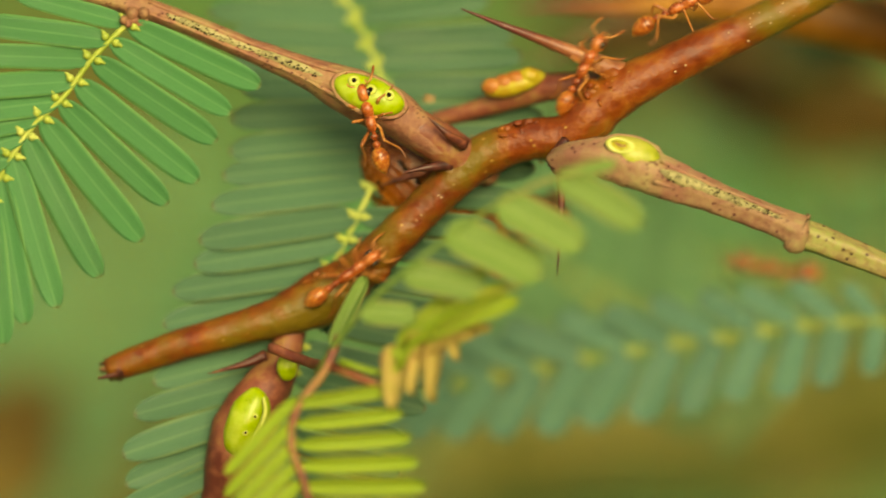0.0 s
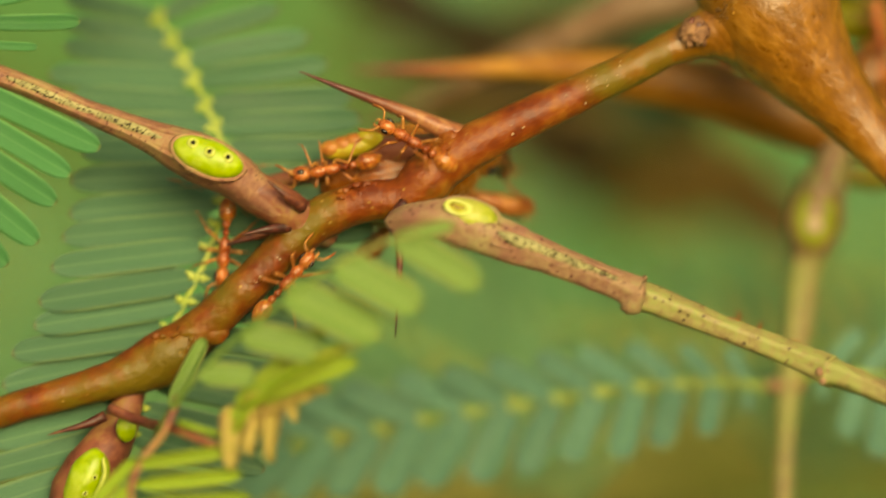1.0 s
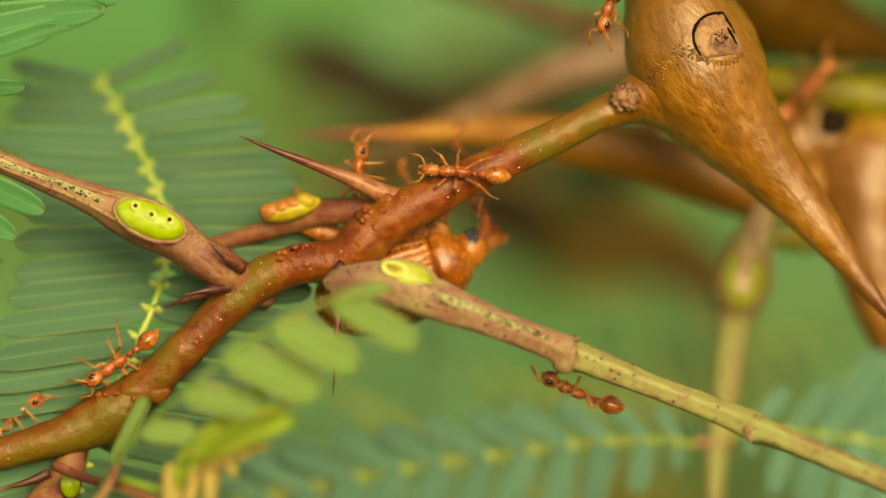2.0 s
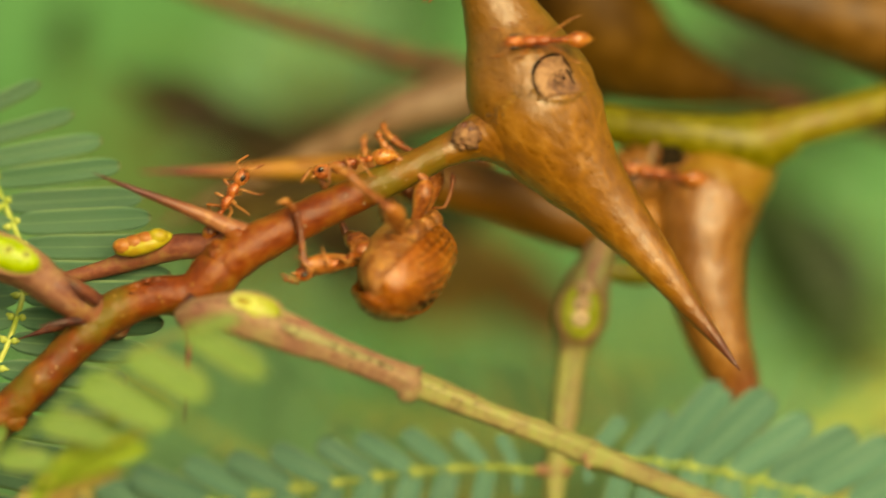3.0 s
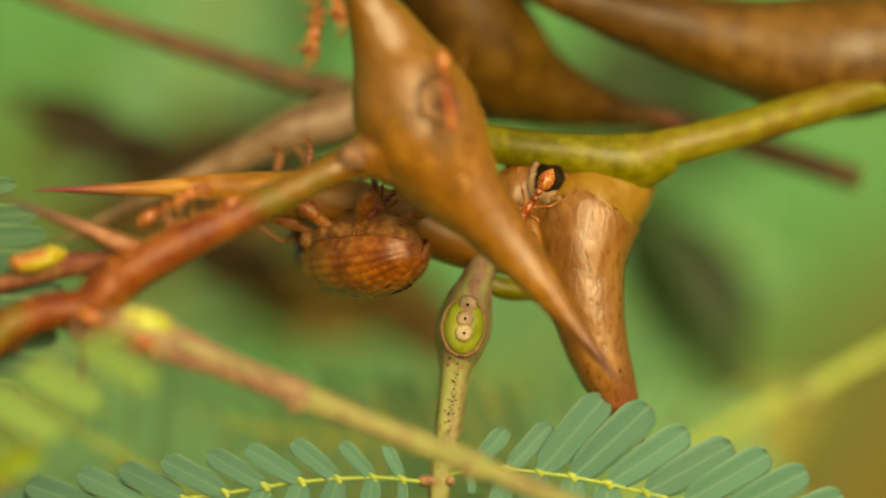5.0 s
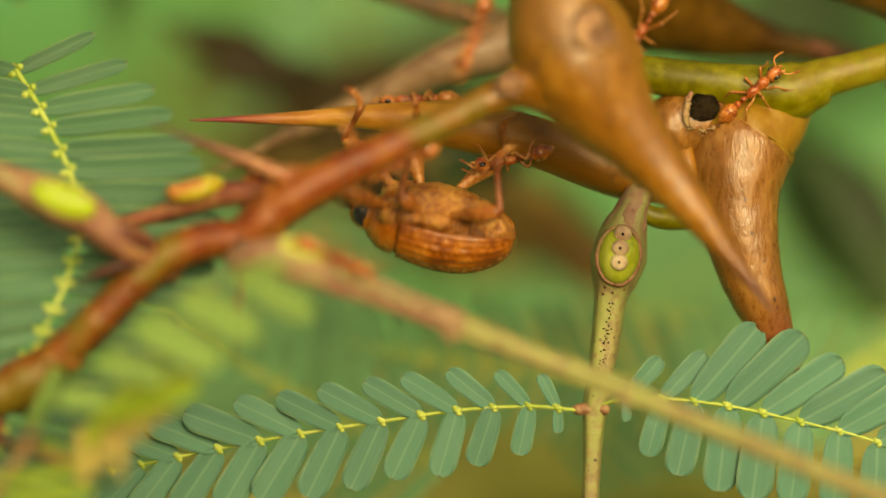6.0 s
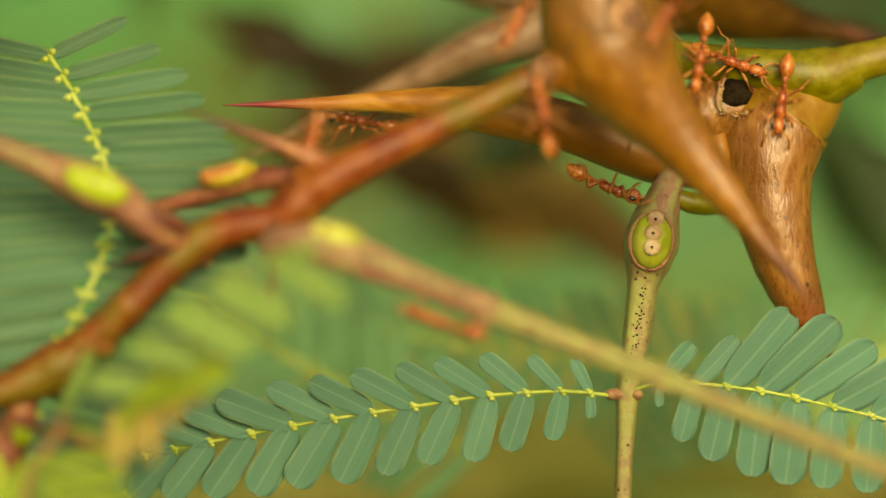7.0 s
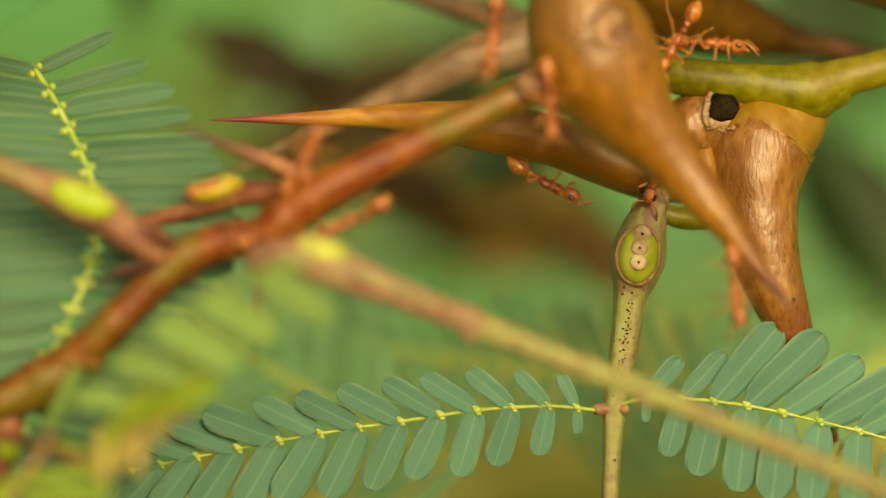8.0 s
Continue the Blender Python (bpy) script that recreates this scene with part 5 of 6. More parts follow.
# ---- dry leaves and dark foliage far behind ----
def dry_leaf(c, long, wide, tilt, mat, name, label):
    """A broad curled leaf with a midrib, far out of focus."""
    t = thing(name, c, label, "leaf", "far leaves")
    bm = bmesh.new()
    grid = []
    for i in range(13):
        u = i / 12
        w = wide * 0.5 * math.sin(math.pi * min(0.97, u + 0.03)) ** 0.7
        grid.append([bm.verts.new((long * (u - 0.5), 0.2 * long * math.sin(3 * u) * 0.3 + abs(v) * w * 0.3, v * w + 0.12 * long * math.sin(2.5 * u))) for v in (-1, -0.6, -0.2, 0.2, 0.6, 1)])
    for a, b in zip(grid, grid[1:]):
        for k in range(5):
            bm.faces.new((a[k], a[k + 1], b[k + 1], b[k]))
    bmesh.ops.solidify(bm, geom=bm.faces[:], thickness=0.25)
    bm.transform(Matrix.Rotation(radians(-tilt), 4, "Y"))
    part("blade", bm, mat, t, local=True)
    bm = bmesh.new()
    tube(bm, [(-long * 0.62, 0, -0.1, 0.3), (-long * 0.4, 0, 0, 0.25), (long * 0.3, 0, 0.1 * long, 0.1)], 10, 7)
    bm.transform(Matrix.Rotation(radians(-tilt), 4, "Y"))
    part("midrib", bm, mat, t, local=True)


DRY = mottled("dry_leaf_skin", (0.13, 0.07, 0.015), (0.20, 0.115, 0.025), (0.27, 0.17, 0.045), 90, 0.7)
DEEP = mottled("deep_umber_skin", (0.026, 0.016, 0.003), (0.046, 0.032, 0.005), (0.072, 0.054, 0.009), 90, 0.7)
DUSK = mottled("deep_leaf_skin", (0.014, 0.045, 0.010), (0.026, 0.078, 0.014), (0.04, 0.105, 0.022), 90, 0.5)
OCHRE = mottled("straw_leaf_skin", (0.37, 0.38, 0.11), (0.46, 0.465, 0.15), (0.53, 0.52, 0.19), 90, 0.7)
TAWNY = mottled("tawny_leaf_skin", (0.18, 0.12, 0.03), (0.26, 0.175, 0.05), (0.32, 0.235, 0.07), 90, 0.7)
# blades added to give the blurred background its dark, brown and straw-coloured patches
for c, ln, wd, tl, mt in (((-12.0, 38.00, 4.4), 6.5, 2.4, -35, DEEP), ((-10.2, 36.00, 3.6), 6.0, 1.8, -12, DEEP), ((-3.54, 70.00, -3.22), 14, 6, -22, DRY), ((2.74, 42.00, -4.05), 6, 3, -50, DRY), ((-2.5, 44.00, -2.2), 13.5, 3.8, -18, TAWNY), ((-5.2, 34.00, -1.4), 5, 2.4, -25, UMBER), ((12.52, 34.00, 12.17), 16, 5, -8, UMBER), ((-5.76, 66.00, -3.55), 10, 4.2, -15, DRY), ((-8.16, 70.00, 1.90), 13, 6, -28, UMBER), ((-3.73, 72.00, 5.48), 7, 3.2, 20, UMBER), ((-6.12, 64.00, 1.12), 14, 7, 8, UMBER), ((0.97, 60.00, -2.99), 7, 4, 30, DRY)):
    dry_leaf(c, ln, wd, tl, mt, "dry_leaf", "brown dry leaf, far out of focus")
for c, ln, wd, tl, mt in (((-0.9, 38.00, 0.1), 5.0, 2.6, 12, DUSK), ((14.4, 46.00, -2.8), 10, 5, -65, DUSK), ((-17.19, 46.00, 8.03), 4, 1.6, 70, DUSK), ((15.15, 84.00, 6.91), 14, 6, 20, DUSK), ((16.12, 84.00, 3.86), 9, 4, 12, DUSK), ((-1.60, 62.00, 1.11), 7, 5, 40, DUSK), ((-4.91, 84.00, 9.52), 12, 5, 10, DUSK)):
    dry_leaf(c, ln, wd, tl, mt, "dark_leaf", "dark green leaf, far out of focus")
for c, ln, wd, tl, mt in (((2.5, 46.00, -15.6), 36, 9.5, 1, OCHRE), ((-9.4, 48.00, -15.7), 18, 7.5, 12, OCHRE), ((17.8, 50.00, -11.2), 12, 6, 40, OCHRE), ((-34.55, 44.00, -16.16), 7, 5, 60, TAWNY)):
    dry_leaf(c, ln, wd, tl, mt, "dry_leaf", "ochre dry leaf, far out of focus")


# ---- ants ----
ANT = mottled("ant_skin", (0.155, 0.028, 0.010), (0.31, 0.070, 0.021), (0.45, 0.145, 0.045), 1400, 0.27, 0.55, sub=0.25, relief=0.00005)
ANT_LEG = mottled("ant_leg_skin", (0.20, 0.05, 0.015), (0.32, 0.105, 0.03), (0.43, 0.19, 0.06), 900, 0.35, 0.5, relief=0.00001)
ANT_TAIL = mottled("ant_gaster_skin", (0.17, 0.036, 0.011), (0.37, 0.108, 0.027), (0.52, 0.23, 0.06), 1300, 0.2, 0.6, sub=0.25, relief=0.00002)
EYE = mottled("eye_skin", (0.006, 0.004, 0.004), (0.012, 0.008, 0.007), (0.03, 0.02, 0.016), 900, 0.15, 0.6, relief=0.00001)


def build_ant():
    """One slender ant, 3.5 mm long; its head points along x, its back along z."""
    a = thing("ant", (0, 0, 0), "orange-red slender ant with large dark eyes", "ant", "acacia ants")
    bm = bmesh.new()
    tube(bm, [(0.98, 0, 0.0, 0.12), (1.08, 0, 0.0, 0.27), (1.3, 0, 0.0, 0.35), (1.52, 0, -0.02, 0.33), (1.68, 0, -0.05, 0.22), (1.75, 0, -0.07, 0.06)], 16, 14, flat=0.82)
    head = part("head", bm, ANT, a, local=True, size=0.9)
    for sd in (-1, 1):
        bm = bmesh.new()
        ball(bm, (1.36, sd * 0.26, 0.12), 0.135, (1.25, 0.7, 0.9))
        part("eye", bm, EYE, head, "glossy black eye", local=True, size=0.9)
        bm = bmesh.new()
        tube(bm, [(1.70, sd * 0.12, -0.08, 0.07), (1.84, sd * 0.16, -0.12, 0.05), (1.9, sd * 0.03, -0.14, 0.015)], 8, 7)
        part("mandible", bm, ANT_LEG, head, local=True, size=0.9)
        bm = bmesh.new()
        tube(bm, [(1.62, sd * 0.12, 0.08, 0.045), (1.72, sd * 0.36, 0.26, 0.04), (1.84, sd * 0.52, 0.22, 0.045), (2.1, sd * 0.6, 0.0, 0.055), (2.34, sd * 0.62, -0.2, 0.05)], 14, 7)
        part("antenna", bm, ANT_LEG, head, "thin elbowed antenna", local=True, size=0.9)
    bm = bmesh.new()
    tube(bm, [(1.02, 0, -0.02, 0.09), (0.92, 0, 0.02, 0.20), (0.70, 0, 0.06, 0.265), (0.48, 0, 0.04, 0.22), (0.34, 0, 0.02, 0.20), (0.1, 0, 0.06, 0.235), (-0.14, 0, 0.02, 0.19), (-0.26, 0, -0.06, 0.09)], 26, 12, 0.04)
    part("thorax", bm, ANT, a, local=True, size=0.9)
    bm = bmesh.new()
    tube(bm, [(-0.22, 0, -0.06, 0.07), (-0.36, 0, 0.0, 0.10), (-0.47, 0, 0.04, 0.155), (-0.58, 0, 0.0, 0.10), (-0.66, 0, -0.04, 0.07), (-0.76, 0, 0.0, 0.17), (-0.87, 0, 0.0, 0.17), (-0.97, 0, -0.04, 0.10)], 24, 10)
    part("waist", bm, ANT, a, "two-lobed waist", local=True, size=0.9)
    bm = bmesh.new()
    tube(bm, [(-0.93, 0, -0.03, 0.09), (-1.04, 0, -0.02, 0.25), (-1.22, 0, -0.03, 0.355), (-1.47, 0, -0.06, 0.375), (-1.76, 0, -0.12, 0.285), (-1.95, 0, -0.2, 0.12), (-2.06, 0, -0.25, 0.02)], 30, 16,
         bumps=((0.36, 0.02, -0.05), (0.58, 0.02, -0.05), (0.76, 0.02, -0.06)))
    part("gaster", bm, ANT_TAIL, a, "shiny banded abdomen", local=True, size=0.9)
    # legs hang from their own hips, so that they can swing
    for x, fx, lift in ((0.62, 0.55, 0.30), (0.28, -0.1, 0.36), (-0.02, -0.75, 0.36)):
        for sd in (-1, 1):
            bm = bmesh.new()
            k = 0.92 if fx < -0.5 else 0.8
            tube(bm, [(0, 0, 0, 0.08), (fx * 0.2, sd * 0.18, -0.06, 0.07), (fx * 0.75 * k, sd * 0.62 * k, lift, 0.075), (fx * 0.85 * k, sd * 0.7 * k, lift - 0.02, 0.05), (fx * 1.3 * k, sd * 0.95 * k, -0.34, 0.045), (fx * 1.55 * k, sd * 1.1 * k, -0.46, 0.03), (fx * 1.9 * k, sd * 1.25 * k, -0.48, 0.02)], 22, 7)
            leg = part("leg", bm, ANT_LEG, a, "thin jointed orange leg", local=True, size=0.9)
            leg.location = Vector((x, sd * 0.13, -0.12)) * MM * 0.9
    return a


# ---- weevil ----
SHELL = mottled("weevil_shell", (0.14, 0.031, 0.006), (0.265, 0.070, 0.011), (0.36, 0.12, 0.022), 520, 0.24, 0.65, specks=(0.03, 0.010, 0.006), speck_scale=2100, speck_size=0.16, relief=0.00014)
BELLY = mottled("weevil_belly", (0.14, 0.040, 0.010), (0.30, 0.105, 0.025), (0.46, 0.22, 0.06), 900, 0.32, 0.55, specks=(0.05, 0.014, 0.006), speck_scale=1900, speck_size=0.2, relief=0.0004)
W_LEG = mottled("weevil_leg_skin", (0.16, 0.040, 0.011), (0.33, 0.10, 0.025), (0.46, 0.20, 0.06), 700, 0.3, 0.55, relief=0.00012)
W_SHIN = mottled("weevil_shin_skin", (0.11, 0.024, 0.009), (0.22, 0.055, 0.018), (0.33, 0.12, 0.045), 700, 0.36, 0.5)
GREY_EYE = mottled("weevil_eye_skin", (0.012, 0.013, 0.016), (0.025, 0.027, 0.033), (0.05, 0.052, 0.06), 1200, 0.22, 0.6, relief=0.00003)
BUILT = 1.12


def wing_profile(u):
    """Half width of the wing cases, from the shoulders (0) to the rear end (1)."""
    return (0.84 + 0.16 * math.sin(u / 0.4 * math.pi / 2)) if u < 0.4 else max(0.0, 1 - ((u - 0.4) / 0.603) ** 2.3) ** 0.5


def build_weevil():
    """A brown weevil, 7.5 mm without its snout; head along x, back along z."""
    w = thing("weevil", (0, 0, 0), "glossy orange-brown weevil with ridged wing cases and a dark snout", "weevil")

    def piece(name, bm, mat, parent, label="", size=BUILT):
        return part(name, bm, mat, parent, label, local=True, size=size)

    for sd in (-1, 1):
        bm = bmesh.new()
        rows = []
        for i in range(33):
            u = i / 32
            x = 1.25 - 4.3 * u
            prof = wing_profile(u)
            drop = 0.12 * math.sin(math.pi * u)
            row = []
            for k in range(49):
                v = k / 48
                ang = math.pi * (0.5 - v * 0.66)
                ridge = 1 + 0.017 * math.cos(v * 2 * math.pi * 9) * min(1, 3 * (1 - v) + 0.3)
                lip = 1 + 0.05 * math.exp(-((v - 0.97) / 0.03) ** 2)
                row.append(bm.verts.new((x, sd * (1.60 * prof * math.cos(ang) * ridge * lip + 0.015), 1.42 * prof * math.sin(ang) * ridge + drop)))
            rows.append(row)
        for p, q in zip(rows, rows[1:]):
            for k in range(48):
                bm.faces.new((p[k], p[k + 1], q[k + 1], q[k]))
        bmesh.ops.remove_doubles(bm, verts=bm.verts[:], dist=0.001)
        bmesh.ops.solidify(bm, geom=bm.faces[:], thickness=0.07)
        case = piece("wing_case", bm, SHELL, w, "glossy orange-brown ridged wing case")
        # dark pits between the ridges, and a blackish scuff on the back
        for line in range(7):
            bm = bmesh.new()
            v = (line + 1.5) / 9
            for k in range(17):
                u = 0.06 + 0.05 * k
                prof = wing_profile(u)
                ang = math.pi * (0.5 - v * 0.66)
                ball(bm, (1.25 - 4.3 * u, sd * 1.585 * prof * math.cos(ang), 1.41 * prof * math.sin(ang) + 0.12 * math.sin(math.pi * u)), 0.03 if line < 5 else 0.05, (1.9, 0.7, 0.7), None, 6, 4)
            tagged(piece("pit_row", bm, PORE, case), "row of small dark pits", kind="stuff")
        bm = bmesh.new()
        for k in range(5):
            u = 0.52 + 0.05 * k
            prof = wing_profile(u)
            ang = math.pi * (0.5 - (0.16 + 0.05 * math.sin(2.2 * k)) * 0.66)
            ball(bm, (1.25 - 4.3 * u, sd * 1.61 * prof * math.cos(ang), 1.43 * prof * math.sin(ang) + 0.12), 0.13, (1.4, 0.8, 0.3), None, 8, 5)
        piece("scuff", bm, PORE, case, "blackish patch on the wing case")
    # belly: broad golden plates in front, four overlapping rings behind
    bm = bmesh.new()
    tube(bm, [(1.3, 0, -0.2, 0.9), (0.9, 0, -0.24, 1.26), (0.2, 0, -0.25, 1.42), (-0.6, 0, -0.22, 1.40), (-1.4, 0, -0.14, 1.26), (-2.2, 0, -0.04, 0.95), (-2.7, 0, 0.02, 0.55), (-2.98, 0, 0.1, 0.12)], 48, 26, 0.02, flat=0.86,
         bumps=tuple((p, 0.011, -0.06) for p in (0.42, 0.54, 0.64, 0.74, 0.83)))
    piece("belly", bm, BELLY, w, "tan segmented belly")
    for k in range(4):
        bm = bmesh.new()
        x, r = -0.85 - 0.50 * k, 1.41 - 0.15 * k - 0.03 * k * k
        tube(bm, [(x - 0.10 * math.cos(a), r * math.sin(a), -0.2 + 0.05 * k - r * 0.88 * math.cos(a), 0.075) for a in np.linspace(-1.25, 1.25, 13)], 30, 8, 0.25, k)
        piece("belly_ring", bm, BELLY, w, "raised golden edge of a belly segment")
    for x, ln, hgt in ((1.72, 0.62, 0.50), (0.92, 0.74, 0.62), (-0.02, 0.86, 0.66)):
        for sd in (-1, 1):
            bm = bmesh.new()
            ball(bm, (x, sd * 0.92, -0.66), hgt, (ln * 1.3, 0.62, 0.9), Matrix.Rotation(radians(sd * 38), 3, "X"), 18, 12)
            for q in bm.verts:
                q.co += Vector((0, 0, 0.09)) * noise.noise(q.co * 4.3)
            piece("chest_plate", bm, BELLY, w, "golden plate of the chest side")
    bm = bmesh.new()
    tube(bm, [(1.16, 0, 0.0, 1.02), (1.22, 0, 0.0, 1.14), (1.42, 0, 0.0, 1.24), (1.8, 0, -0.04, 1.17), (2.15, 0, -0.10, 0.92), (2.42, 0, -0.16, 0.62)], 22, 26, 0.02)
    piece("pronotum", bm, SHELL, w, "smooth rounded neck shield")
    bm = bmesh.new()
    tube(bm, [(1.10, 0, 0.0, 1.08), (1.20, 0, 0.0, 1.10)], 6, 24)
    piece("neck_groove", bm, PORE, w, "dark groove behind the neck shield")
    bm = bmesh.new()
    tube(bm, [(2.2, 0, -0.12, 0.55), (2.5, 0, -0.18, 0.66), (2.78, 0, -0.28, 0.56), (3.0, 0, -0.42, 0.32)], 16, 20, 0.02)
    head = piece("head", bm, SHELL, w)
    bm = bmesh.new()
    tube(bm, [(2.8, 0, -0.32, 0.34), (3.12, 0, -0.62, 0.26), (3.34, 0, -1.1, 0.21), (3.36, 0, -1.65, 0.20), (3.2, 0, -2.1, 0.22), (3.12, 0, -2.25, 0.15)], 24, 14, 0.04)
    snout = piece("snout", bm, W_SHIN, head, "long dark curved snout")
    bm = bmesh.new()
    ball(bm, (3.16, 0, -2.2), 0.2, (0.9, 1, 0.9), None, 12, 8)
    piece("snout_tip", bm, DARK_SPIKE, snout, "blackish snout tip")
    for sd in (-1, 1):
        bm = bmesh.new()
        ball(bm, (2.66, sd * 0.46, -0.24), 0.36, (0.95, 0.55, 1.25), Matrix.Rotation(radians(-25), 3, "Y"), 18, 12)
        piece("eye", bm, GREY_EYE, head, "large oval dark grey eye")
        bm = bmesh.new()
        tube(bm, [(3.34, sd * 0.18, -1.2, 0.05), (3.2, sd * 0.75, -0.85, 0.045), (3.35, sd * 1.05, -0.95, 0.055), (3.7, sd * 1.35, -1.3, 0.06), (3.86, sd * 1.45, -1.5, 0.11), (3.95, sd * 1.5, -1.65, 0.04)], 20, 7)
        piece("antenna", bm, W_SHIN, head, "elbowed antenna with a dark club")
    for x, fx, wd in ((1.62, 1.0, 1.0), (0.6, 0.35, 1.15), (-0.5, -0.9, 1.35)):
        for sd in (-1, 1):
            bm = bmesh.new()
            ball(bm, (0, -sd * 0.1, 0.05), 0.34, (1.15, 0.95, 0.75), None, 14, 9)
            hip = piece("hip", bm, BELLY, w, "rounded golden hip")
            hip.location = Vector((x, sd * 0.60, -0.98)) * MM * BUILT
            bm = bmesh.new()
            tube(bm, [(0, 0, 0.05, 0.20), (fx * 0.35, sd * wd * 0.25, -0.20, 0.16), (fx * 0.85, sd * wd * 0.5, -0.48, 0.26), (fx * 1.3, sd * wd * 0.68, -0.72, 0.32), (fx * 1.65, sd * wd * 0.78, -0.90, 0.25), (fx * 1.92, sd * wd * 0.84, -1.02, 0.15)], 26, 12, 0.06)
            leg = piece("leg", bm, W_LEG, w, "thick club-shaped orange-brown leg", size=1.3)
            leg.location = Vector((x, sd * 0.62, -0.95)) * MM * BUILT
            bm = bmesh.new()
            tube(bm, [(fx * 1.90, sd * wd * 0.84, -1.0, 0.16), (fx * 1.84, sd * wd * 0.76, -1.32, 0.105), (fx * 1.6, sd * wd * 0.54, -2.0, 0.10), (fx * 1.48, sd * wd * 0.44, -2.5, 0.15)], 18, 9, 0.05)
            piece("shin", bm, W_SHIN, leg, "thin dark reddish shin", size=1.3)
            bm = bmesh.new()
            tube(bm, [(fx * 1.48, sd * wd * 0.44, -2.46, 0.08), (fx * 1.55, sd * wd * 0.40, -2.66, 0.12), (fx * 1.64, sd * wd * 0.38, -2.82, 0.08), (fx * 1.78, sd * wd * 0.38, -2.95, 0.13), (fx * 1.92, sd * wd * 0.39, -3.02, 0.06), (fx * 2.15, sd * wd * 0.42, -3.06, 0.025)], 20, 8)
            piece("foot", bm, W_LEG, leg, "pale padded foot", size=1.3)
    return w


weevil = build_weevil()
ants = [build_ant()]
for k in range(14):
    ants.append(copy_thing(ants[0], Matrix()))


# ---- things that move ----
def stance(place, heading, phi, tip=0.0):
    """A pose at place (millimetres): heading, degrees from +x towards +z; phi, where the back points: 0 to the left of the
    heading, 90 to the viewer, 180 to its right; tip: degrees by which the head turns away from the viewer."""
    h, p, d = radians(heading), radians(phi), radians(tip)
    flat = Vector((math.cos(h), 0, math.sin(h)))
    side = Vector((-math.sin(h), 0, math.cos(h)))
    x = flat * math.cos(d) + Vector((0, math.sin(d), 0))
    up = side * math.cos(p) + Vector((0, -math.sin(p), 0))
    up = (up - x * up.dot(x)).normalized()
    y = up.cross(x)
    m = Matrix((x, y, up)).transposed().to_4x4()
    m.translation = Vector(place) * MM
    return m


def turning(rows):
    """Rows of (seconds, pose), with more rows where an animal turns far between two of them."""
    out = []
    for a, b in zip(rows, rows[1:]):
        out.append((a[0], stance(*a[1:])))
        angle = stance(*a[1:]).to_quaternion().rotation_difference(stance(*b[1:]).to_quaternion()).angle
        angle = min(angle, 2 * math.pi - angle)
        n = min(int((b[0] - a[0]) * FPS), 1 + int(angle / radians(45))) if angle > radians(75) else 1
        pa, pb = (*a[2:], 0)[:3], (*b[2:], 0)[:3]
        for k in range(1, n):
            f = k / n
            out.append((a[0] + (b[0] - a[0]) * f, stance(Vector(a[1]).lerp(Vector(b[1]), f), *(u + (v - u) * f for u, v in zip(pa, pb)))))
    out.append((rows[-1][0], stance(*rows[-1][1:])))
    return out


def swing_legs(animal, rate, reach, start, stop):
    """Steps: the legs swing about their hips, in two sets of three."""
    for k, leg in enumerate([o for o in animal.children if o.name.startswith("leg")]):
        loc = leg.location.copy()
        rows = []
        for i in range(41):
            t = i * 0.2
            s = math.sin(rate * t + (k % 2) * math.pi + (k // 2) * 2.4) if start <= t <= stop else 0.3
            rows.append((t, Matrix.Translation(loc) @ Matrix.Rotation(radians(reach) * s, 4, "Z") @ Matrix.Rotation(radians(reach * 0.5) * s, 4, "X")))
        walk(leg, rows)


